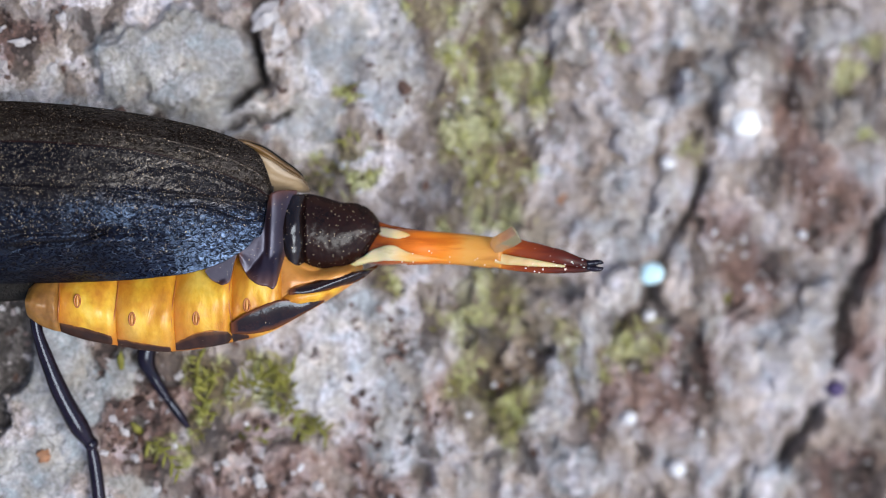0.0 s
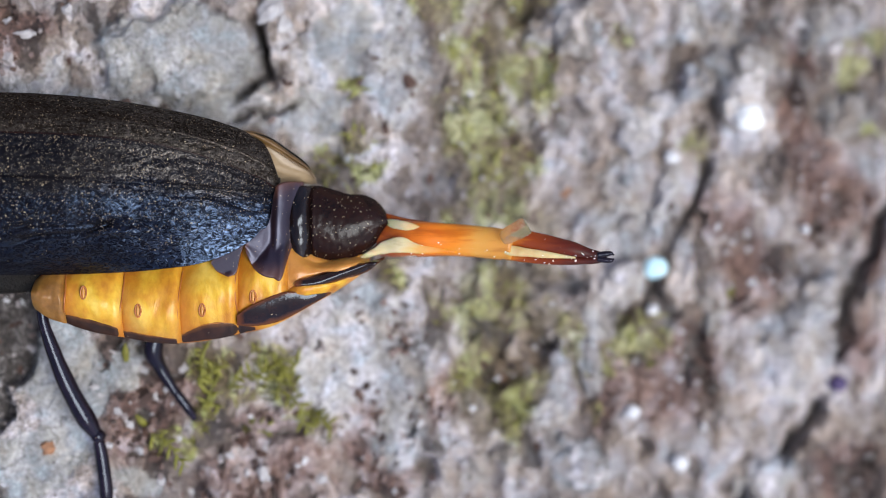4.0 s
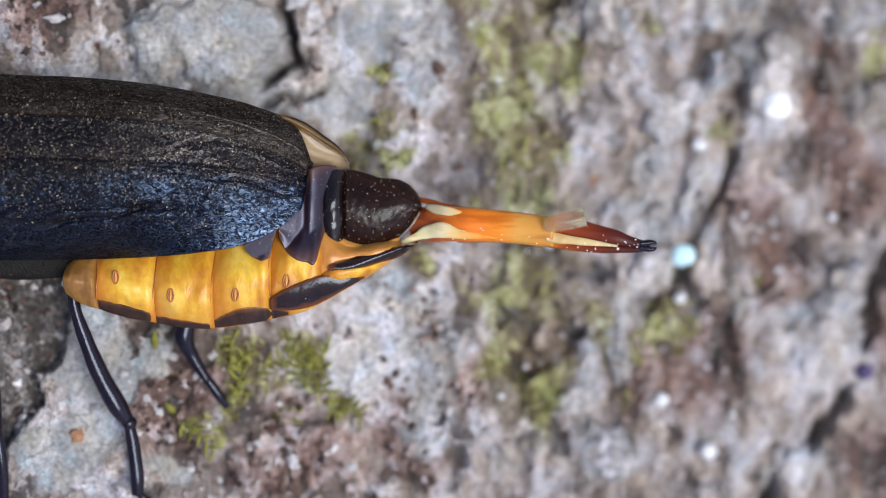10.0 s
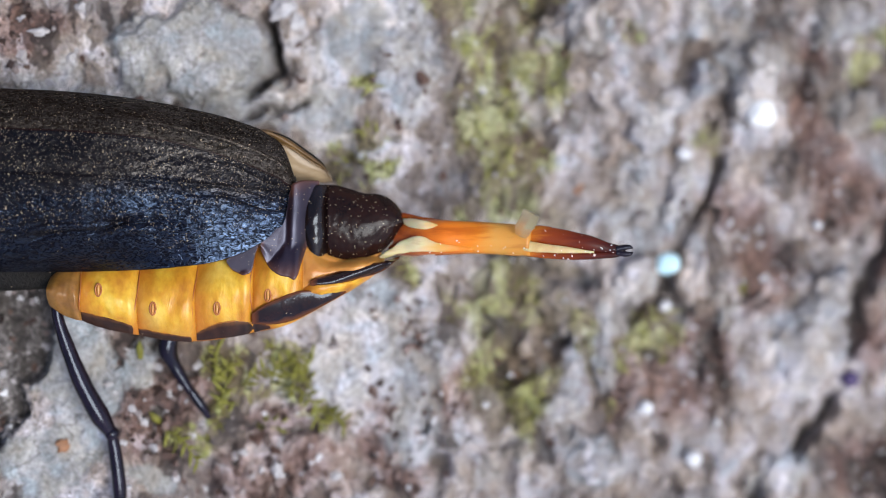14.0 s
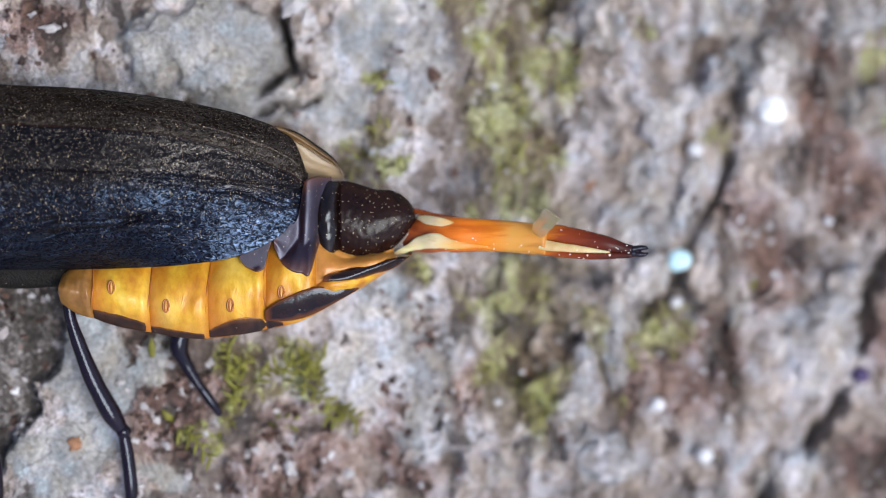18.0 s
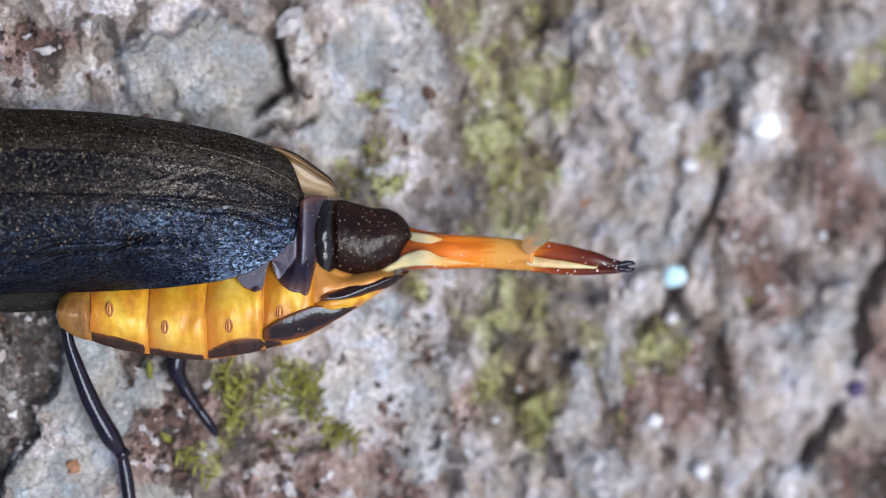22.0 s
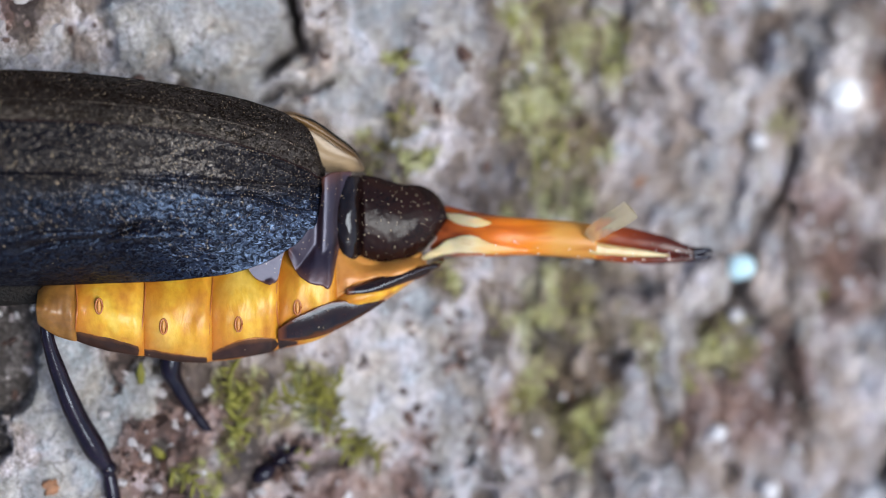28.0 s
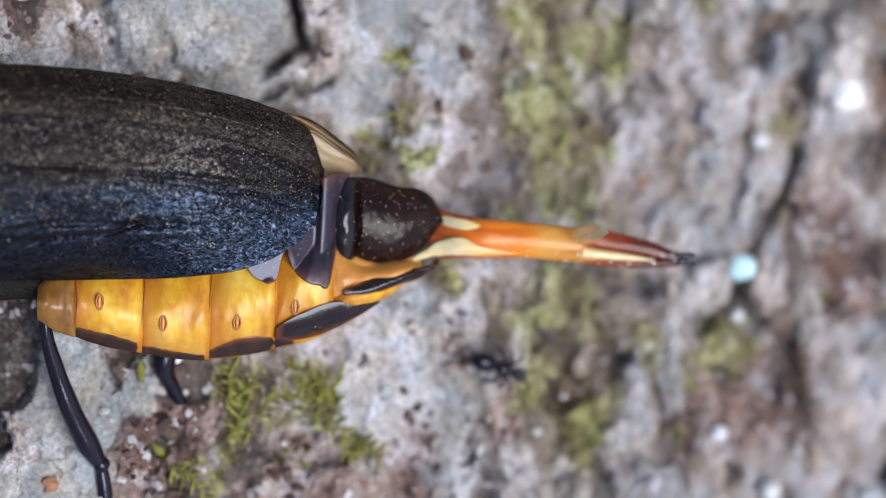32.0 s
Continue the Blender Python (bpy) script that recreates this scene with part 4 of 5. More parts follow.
        part("skin_lobe", shell(top[0][0], top[-1][0], hi, lo, lambda u, s: 0.01 + 0.16 * math.sin(math.pi * s) ** 0.7 * min(1, 5 * u, 4 * (1 - u)) + 0.02 * noise.noise((u * 7, s * 4, 6)), 0.1, 40, 20, relief=on_flank), skin, root, "shiny amber lobe of the last segment", leaning=True)
    # breathing pores
    for x, y in ((-10.61, -1.54), (-9.00, -2.08), (-7.11, -2.06), (-5.61, -1.66)):
        z = on_flank(x, y) + 0.02
        loop = [(x + 0.085 * math.cos(a), y + 0.19 * math.sin(a), z) for a in (2 * math.pi * k / 16 for k in range(17))]
        pore = part("breathing_pore", tube(loop, [0.028] * 17, 8, 1.0, 1), RUSTY, root, "brown-rimmed oval breathing pore", leaning=True)
        part("slit", lump((0.045, 0.18, 0.03), x, 0.1, 2, (x, y, z)), AMBER, pore, leaning=True)
    # tail cap and the collar before it
    hi = curve([(-4.61, 1.53), (-4.34, 1.65), (-4.09, 1.67), (-3.90, 1.64)])
    lo = curve([(-4.60, -0.41), (-4.34, -0.61), (-4.09, -0.58), (-3.90, -0.44)])
    part("cap_collar", shell(-4.61, -3.90, hi, lo, lambda u, s: -0.6 + 0.38 * math.sin(math.pi * (0.08 + 0.86 * s)) + 0.16 * math.sin(math.pi * u) - 0.1 * u + 0.02 * noise.noise((u * 4, s * 9, 2)), 0.3, 30, 50), COLLAR, root, "shiny black collar of the tail cap", leaning=True)
    hi = curve([(-4.11, 1.67), (-3.74, 1.67), (-3.32, 1.57), (-2.86, 1.43), (-2.36, 1.39), (-2.06, 1.25), (-1.84, 1.03), (-1.71, 0.79), (-1.65, 0.55)])
    lo = curve([(-4.10, -0.44), (-3.74, -0.61), (-3.37, -0.71), (-3.03, -0.70), (-2.64, -0.56), (-2.22, -0.25), (-1.95, 0.02), (-1.76, 0.31), (-1.65, 0.50)])

    def cap_height(u, s):
        across = math.sin(math.pi * (0.05 + 0.9 * s)) ** 0.55
        along = (1 - max(0, (u - 0.4) / 0.6) ** 2.2 * 0.4) * min(1, 0.62 + 4 * u)
        dent = 0.03 * math.exp(-((u - 0.72) / 0.1) ** 2 - ((s - 0.3) / 0.14) ** 2)
        return -0.85 + 0.78 * across * along - 0.1 * u - dent + 0.012 * noise.noise((u * 16, s * 12, 4)) + 0.006 * noise.noise((u * 5, s * 4, 8))

    part("tail_cap", shell(-4.11, -1.65, hi, lo, cap_height, 0.3, 80, 60), CAP, root, "dark brown tail cap with fine pits", leaning=True)
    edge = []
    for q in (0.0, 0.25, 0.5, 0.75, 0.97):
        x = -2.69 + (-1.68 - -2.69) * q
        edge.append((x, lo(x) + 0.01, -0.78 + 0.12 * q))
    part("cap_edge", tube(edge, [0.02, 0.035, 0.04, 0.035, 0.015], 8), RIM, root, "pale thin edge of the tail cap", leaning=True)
    part("thorax", tube([(-20.23, 0.01, -0.90), (-17.30, -0.50, -1.10), (-14.11, -0.84, -1.00), (-11.90, -1.26, -0.80)], [0.5, 0.9, 0.75, 0.3], 20, 0.7), UNDER, root, "dark underside of the thorax", leaning=True)
    # legs
    part("hind_femur", tube([(-11.97, -2.01, -0.50), (-11.91, -2.53, -0.60), (-11.67, -3.39, -0.85), (-11.32, -4.38, -1.10), (-10.86, -5.34, -1.35), (-10.54, -5.89, -1.50)], [0.16, 0.17, 0.22, 0.27, 0.3, 0.2], 24, 1.1), BLACK, root, "glossy black thigh, the sky's blue shine tinted in", leaning=True)
    part("knee", lump((0.22, 0.24, 0.22), 5, 0.1, 3, (-10.49, -5.94, -1.48)), BLACK, root, leaning=True)
    part("hind_tibia", tube([(-10.51, -5.91, -1.50), (-10.39, -6.64, -1.60), (-10.30, -7.59, -1.75), (-10.31, -8.14, -1.85)], [0.16, 0.2, 0.21, 0.17], 20), BLACK, root, leaning=True)
    part("hind_foot", tube([(-10.29, -8.02, -1.80), (-10.12, -8.25, -1.90), (-9.66, -8.49, -2.00), (-9.12, -8.78, -2.20)], [0.13, 0.12, 0.1, 0.06], 12), BLACK, root, "thin black foot resting on the rock", leaning=True)
    part("far_femur", tube([(-8.71, -2.75, -1.70), (-8.90, -3.36, -1.80), (-8.69, -3.94, -2.00), (-8.24, -4.72, -2.20)], [0.26, 0.3, 0.2, 0.13], 14), BLACK, root, leaning=True)
    part("far_tibia", tube([(-8.27, -4.65, -2.20), (-7.96, -5.12, -2.35), (-7.73, -5.52, -2.50)], [0.14, 0.15, 0.1], 12), BLACK, root, leaning=True)
    part("middle_femur", tube([(-15.00, -2.04, -1.20), (-14.65, -3.39, -1.00), (-14.46, -4.75, -0.90), (-14.31, -6.12, -1.00)], [0.16, 0.24, 0.26, 0.18], 16), BLACK, root, leaning=True)
    part("middle_tibia", tube([(-14.33, -6.03, -1.00), (-14.21, -7.34, -1.30), (-14.34, -8.97, -2.00), (-14.44, -10.09, -2.60)], [0.16, 0.18, 0.16, 0.12], 14), BLACK, root, leaning=True)
    return root, case


def ovipositor(root):
    base = Vector((-2.07, 0.12, -0.5 + lean(-2.07)))
    ob = holder("egg_laying_tube", base, root)
    tagged(ob, "orange egg-laying tube with cream stripes and dark red tip")
    part("sheath", tube([(-2.25, 0.03, -1.10), (-1.56, 0.10, -0.85), (-0.87, 0.09, -0.33), (0.16, 0.06, -0.19), (1.19, -0.02, -0.05), (2.04, -0.11, 0.07)], [0.45, 0.58, 0.52, 0.48, 0.47, 0.44], 28, 0.75), ORANGE, ob, "translucent orange sheath", leaning=True)
    part("stripe", tube([(-1.85, 0.58, -0.75), (-1.52, 0.52, -0.42), (-1.11, 0.45, -0.10), (-0.34, 0.26, 0.02)], [0.1, 0.15, 0.14, 0.03], 14, 0.4), CREAM_FADE, ob, "cream stripe fading into orange", leaning=True)
    part("stripe", tube([(-2.55, -0.50, -0.55), (-2.15, -0.32, -0.50), (-1.79, -0.17, -0.40), (-1.36, -0.10, -0.12), (-0.85, -0.16, 0.00), (0.34, -0.31, 0.08)], [0.06, 0.11, 0.2, 0.24, 0.2, 0.03], 16, 0.4), CREAM_FADE, ob, "cream stripe fading into orange", leaning=True)
    part("edge_line", tube([(-2.20, 0.85, -0.95), (-1.77, 0.76, -0.75), (-1.22, 0.62, -0.55), (-0.19, 0.50, -0.40), (1.70, 0.32, -0.10)], [0.06, 0.09, 0.09, 0.05, 0.02], 8, 0.8), RED, ob, leaning=True)
    part("edge_line", tube([(-0.87, -0.44, -0.45), (0.33, -0.40, -0.20), (1.70, -0.52, 0.00)], [0.03, 0.04, 0.03], 8, 0.8), RED, ob, leaning=True)
    part("upper_valve", tube([(1.70, 0.01, -0.10), (2.30, 0.03, 0.05), (2.89, -0.07, 0.15), (3.66, -0.20, 0.30), (4.43, -0.39, 0.40), (4.80, -0.46, 0.45)], [0.3, 0.33, 0.31, 0.25, 0.15, 0.1], 22, 0.6), RED, ob, "dark red upper valve", leaning=True)
    part("lower_valve", tube([(1.66, -0.40, -0.05), (2.55, -0.52, 0.10), (3.41, -0.58, 0.25), (4.43, -0.58, 0.40), (4.77, -0.54, 0.45)], [0.12, 0.13, 0.13, 0.1, 0.06], 16, 0.8), RED, ob, "dark red lower valve", leaning=True)
    part("pale_strip", tube([(1.37, -0.14, 0.25), (2.01, -0.27, 0.30), (2.73, -0.36, 0.35), (3.92, -0.49, 0.42)], [0.06, 0.16, 0.12, 0.03], 14, 0.35), CREAM, ob, "cream strip between the valves", leaning=True)
    rnd = random.Random(4)
    for q in range(26):
        u = rnd.random() ** 0.7
        a, b = Vector((-1.35, -0.21, 0.12)), Vector((4.68, -0.52, 0.50))
        p = a.lerp(b, u) + Vector((0, rnd.gauss(-0.02, 0.17) * (1.1 - 0.6 * u), 0.03))
        r = rnd.uniform(0.008, 0.02)
        part("dust_speck", lump((r * rnd.uniform(1, 2), r, r), q, 0.3, 1, p), WHITE, ob, "white dust speck" if q == 0 else "", leaning=True)
    prongs = []
    for dy, bend in ((0.05, 0.05), (-0.06, -0.02)):
        tx, ty = (4.68, -0.46)
        z = 0.45
        prongs.append(part("prong", tube([(tx - 0.1, ty + dy, z), (tx + 0.12, ty + dy * 1.6, z), (tx + 0.28, ty + dy * 1.7 + bend * 0.3, z + 0.03), (tx + 0.4, ty + dy + bend * 0.2, z + 0.04)], [0.09, 0.095, 0.07, 0.02], 10), BLACK, ob, "black prong", at=(tx, ty, z + lean(tx)), leaning=True))
    hx, hy = (1.74, 0.05)
    hz = 0.55
    flap = part("flap", tube([(hx, hy, hz), (hx + 0.5, hy + 0.02, hz + 0.04), (hx + 1.1, hy - 0.01, hz), (hx + 1.6, hy, hz)], [0.17, 0.25, 0.27, 0.27], 4, 0.14), GLASSY, ob, "clear yellowish hinged flap", at=(hx, hy, hz + lean(hx)), leaning=True, smooth=False)
    return ob, prongs, flap


INSECT, FOCUS = firefly()
TUBE, PRONGS, FLAP = ovipositor(INSECT)
cam.data.dof.focus_object = FOCUS


# ---- grains on the rock ----
def grain_on_rock(name, label, material, x, y, r, seed, flat=0.8, uneven=0.25):
    z = rock_z(x, y)
    ob = part(name, lump((r, r * 0.9, r * flat), seed, uneven), material, None, at=(0, 0, 0))
    ob.location = Vector((x, y, z + r * flat * 0.85)) * MM
    return tagged(ob, label, "grain", group="grains on the rock")


for k, ((x, y), r) in enumerate((((9.84, 4.06), 0.5), ((6.01, -5.47), 0.26), ((7.60, -7.14), 0.3), ((7.27, 2.77), 0.24), ((11.69, 0.47), 0.15), ((0.89, -5.30), 0.11), ((2.42, -0.48), 0.13), ((6.70, -2.19), 0.22))):
    grain_on_rock("white_grain", "round white grain on the rock", WHITE if r > 0.4 else MILKY, x, y, r, k)
grain_on_rock("blue_grain", "round pale blue grain on the rock", CYAN, *(6.73, -0.78), 0.42, 40)
for k, (x, y) in enumerate(((3.91, 1.64), (1.80, -4.41), (-12.03, -6.36))):
    grain_on_rock("orange_grain", "flat orange lichen speck on the rock", RUST, x, y, 0.2, 60 + k, 0.25, 0.9)


def strewn(name, label, material, count, keep, make, seed):
    """Many small pieces over the rock in one mesh; keep says how likely a place takes one."""
    rnd = np.random.RandomState(seed)
    x, y = rnd.uniform(-15, 14, count), rnd.uniform(-9, 9, count)
    z, covers = rock_fields(x[None], y[None])
    chosen = np.flatnonzero(rnd.rand(count) < keep(covers, x, y)[0])
    verts, faces = [], []
    for i in chosen:
        v, f = make(rnd, x[i], y[i], z[0, i])
        faces += [[k + len(verts) for k in q] for q in f]
        verts += v
    data = bpy.data.meshes.new(name)
    data.from_pydata([Vector(v) * MM for v in verts], [], faces)
    data.materials.append(material)
    return tagged(new(name, data), label, kind="stuff")


def leaflet(rnd, x, y, z):
    a, tilt, r = rnd.uniform(0, 6.28), rnd.uniform(0.1, 1.1), rnd.uniform(0.07, 0.26)
    d = Vector((math.cos(a) * math.cos(tilt), math.sin(a) * math.cos(tilt), math.sin(tilt)))
    s = Vector((-math.sin(a), math.cos(a), 0)) * r * 0.16
    p = Vector((x, y, z - 0.02))
    n = d.cross(s).normalized() * r * 0.1
    v = [p - s * 0.3, p + s * 0.3, p + d * r * 1.0 + s - n, p + d * r * 1.0 - s - n, p + d * r * 2.6, p + d * r * 1.0 + n]
    return v, [(0, 1, 5), (1, 2, 5), (2, 4, 5), (4, 3, 5), (3, 0, 5)]


def crumb(rnd, x, y, z):
    r = rnd.uniform(0.03, 0.09 + 0.04 * (x < -1)) * (1.0 + 0.8 * (rnd.rand() < 0.1))
    c = Vector((x, y, z))
    m = Euler(rnd.uniform(0, 6.28, 3)).to_matrix()
    v = [c + m @ Vector(((i - 0.5) * 2 * r * rnd.uniform(0.6, 1.3), (j - 0.5) * 2 * r * rnd.uniform(0.5, 1), (k - 0.5) * 2 * r * rnd.uniform(0.3, 0.7))) for i in (0, 1) for j in (0, 1) for k in (0, 1)]
    return v, [(0, 1, 3, 2), (4, 6, 7, 5), (0, 4, 5, 1), (2, 3, 7, 6), (0, 2, 6, 4), (1, 5, 7, 3)]


def island_material(name, stops, rough):
    m, nt, b = nodes_of(name)
    g = nt.nodes.new("ShaderNodeNewGeometry")
    col = ramp(nt, g.outputs["Random Per Island"], stops)
    fine = grain(nt, place(nt), 9.0, 4)
    col = mixc(nt, 0.6, col, ramp(nt, fine, [(0.3, (0.5, 0.48, 0.46)), (0.6, (1.1, 1.1, 1.1))]), "MULTIPLY")
    nt.links.new(col, b.inputs["Base Color"])
    b.inputs["Roughness"].default_value = rough
    bump(nt, b, fine, 0.4, 0.05)
    return m


MOSS = island_material("moss_leaves", [(0.0, (0.05, 0.036, 0.018)), (0.3, (0.13, 0.11, 0.035)), (0.6, (0.24, 0.23, 0.04)), (0.85, (0.36, 0.35, 0.07)), (1.0, (0.55, 0.5, 0.26))], 0.6)
CRUMBS = island_material("rock_crumbs", [(0.0, (0.025, 0.014, 0.012)), (0.4, (0.12, 0.065, 0.048)), (0.7, (0.25, 0.18, 0.16)), (0.88, (0.44, 0.41, 0.41)), (1.0, (0.75, 0.74, 0.75))], 0.6)
strewn("moss", "olive-green moss leaflets growing in the rock's hollows", MOSS, 60000, lambda c, x, y: c["moss"] ** 1.6 * (0.16 + 0.26 * (x < -1)) + 0.02 * c["olive"], leaflet, 5)
strewn("rock_crumbs", "loose crumbs of lavender and brown rock", CRUMBS, 20000, lambda c, x, y: 0.04 + 0.3 * c["brown"] + 0.1 * c["olive"] - 0.5 * c["slate"] + 0.15 * c["dark"] * (x < -10.5), crumb, 9)


def shoot(x, y, length, turn):
    z = rock_z(x, y)
    c, s = math.cos(radians(turn)), math.sin(radians(turn))
    ob = part("moss_shoot", tube([(x, y, z - 0.05), (x + c * length * 0.5, y + s * length * 0.5, z + 0.2), (x + c * length, y + s * length, z + 0.25)], [0.08, 0.12, 0.03], 8, 0.4), LEAF)
    return tagged(ob, "single bright green moss shoot on the rock", "moss", group="moss shoots")


def stone_chip(x, y, r, seed, material):
    rnd = random.Random(seed)
    bm = lump((r * rnd.uniform(0.8, 1.4), r * rnd.uniform(0.6, 1.0), r * rnd.uniform(0.4, 0.7)), seed, 0.7, 2)
    ob = part("stone_chip", bm, material, None, at=(0, 0, 0), smooth=False)
    ob.location = Vector((x, y, rock_z(x, y) + r * 0.25)) * MM
    ob.rotation_euler = (rnd.uniform(-0.3, 0.3), rnd.uniform(-0.3, 0.3), rnd.uniform(0, 6))
    return tagged(ob, "small angular chip of pale stone on brown rock", "stone chip", group="stone chips")


QUARTZ = plain("pale_quartz", (0.3, 0.27, 0.26), (0.52, 0.5, 0.51), 0.35, 3.0, 0.4, 0.05)
for k, ((x, y), r) in enumerate((((-9.28, -3.94), 0.2), ((-8.01, -3.91), 0.24), ((-9.65, -5.74), 0.18), ((-10.67, -4.50), 0.16), ((-10.50, -4.75), 0.13), ((-9.95, -5.25), 0.15), ((-8.52, -4.57), 0.14), ((-9.33, -6.48), 0.22), ((-8.18, -6.15), 0.16), ((-6.64, -6.71), 0.2), ((-5.61, -7.26), 0.26), ((-3.80, -7.47), 0.24), ((-10.28, -7.51), 0.25), ((-8.68, -7.45), 0.2), ((-11.54, 7.10), 0.25), ((-12.70, 6.30), 0.3), ((-13.28, 6.63), 0.24), ((-11.87, 5.50), 0.26), ((-11.21, 5.58), 0.2), ((-12.45, 4.74), 0.22), ((-5.46, 7.22), 0.5), ((-5.03, 6.79), 0.4))):
    stone_chip(x, y, r * 0.75, k, QUARTZ)


def moss_sprig(x, y, length, turn, seed):
    """A creeping stem with small leaves on both sides."""
    rnd = random.Random(seed)
    z = rock_z(x, y) + 0.05
    root = holder("moss_sprig", (x, y, z))
    tagged(root, "creeping yellow-green moss sprig on brown rock", "moss", group="moss sprigs")
    c, s = math.cos(radians(turn)), math.sin(radians(turn))
    way = [Vector((x + c * length * q - s * 0.15 * math.sin(q * 5), y + s * length * q + c * 0.15 * math.sin(q * 5), z + 0.25 * math.sin(q * 2.6))) for q in (0, 0.25, 0.5, 0.75, 1)]
    part("stem", tube(way, [0.03, 0.03, 0.028, 0.025, 0.015], 6, 1, 3), LEAF, root)
    for k in range(9):
        q = 0.06 + 0.1 * k
        p = way[min(int(q * 4), 3)].lerp(way[min(int(q * 4), 3) + 1], q * 4 % 1)
        a = radians(turn) + (0.9 if k % 2 else -0.9) + rnd.uniform(-0.4, 0.4)
        r = rnd.uniform(0.25, 0.5)
        d = Vector((math.cos(a), math.sin(a), rnd.uniform(0.1, 0.7))) * r
        part("leaf", tube([p, p + d * 0.5 + Vector((0, 0, 0.03)), p + d], [0.02, 0.06, 0.01], 6, 0.4, 2), LEAF, root)
    return root


for k, ((x, y), length, turn) in enumerate((((-7.07, -5.55), 1.5, 95), ((-7.41, -4.76), 1.1, 70), ((-6.65, -4.59), 1.5, 30), ((-5.79, -4.60), 1.3, 60), ((-5.19, -3.72), 1.2, -80), ((-4.93, -4.79), 1.4, -50), ((-4.23, -5.42), 0.9, -20), ((-6.30, -5.92), 0.9, 10), ((-9.02, -5.96), 1.6, -35), ((-7.24, -4.05), 0.9, 110), ((-4.58, -4.44), 0.8, 100))):
    moss_sprig(x, y, length, turn, k)
shoot(*(-9.75, -3.75), 0.6, 88)
shoot(*(9.24, -1.83), 0.95, 86)
shoot(*(-9.16, -5.76), 0.5, 130)
grain_on_rock("dark_grain", "dark violet grain in a crack of the rock", VIOLET, *(12.85, -4.60), 0.3, 70)

# ---- the ant ----
def ant():
    root = holder("ant", (0, 0, 0))
    tagged(root, "small black ant walking over the rock", "ant")
    k = 0.5
    part("abdomen", lump((0.75 * k, 0.5 * k, 0.45 * k), 1, 0.05, 3, (-1.15 * k, 0, 0.6 * k)), BLACK, root)
    part("thorax", lump((0.6 * k, 0.3 * k, 0.3 * k), 2, 0.08, 3, (0.05 * k, 0, 0.6 * k)), BLACK, root)
    part("head", lump((0.42 * k, 0.38 * k, 0.32 * k), 3, 0.05, 3, (0.95 * k, 0, 0.62 * k)), BLACK, root)
    for side in (1, -1):
        for i, reach in enumerate((0.9, 0.1, -0.9)):
            hip, knee, foot = (0.2 - 0.2 * i, 0.15 * side, 0.5), (0.2 + reach * 0.5, 0.7 * side, 0.85), (0.1 + reach, 1.15 * side, 0.0)
            part("leg", tube([Vector(p) * k for p in (hip, knee, foot)], [0.05, 0.05, 0.025], 8), BLACK, root)
        part("antenna", tube([Vector(p) * k for p in ((1.2, 0.15 * side, 0.7), (1.6, 0.45 * side, 0.9), (2.0, 0.4 * side, 0.5))], [0.03, 0.03, 0.02], 6), BLACK, root)
    return root


ANT = ant()


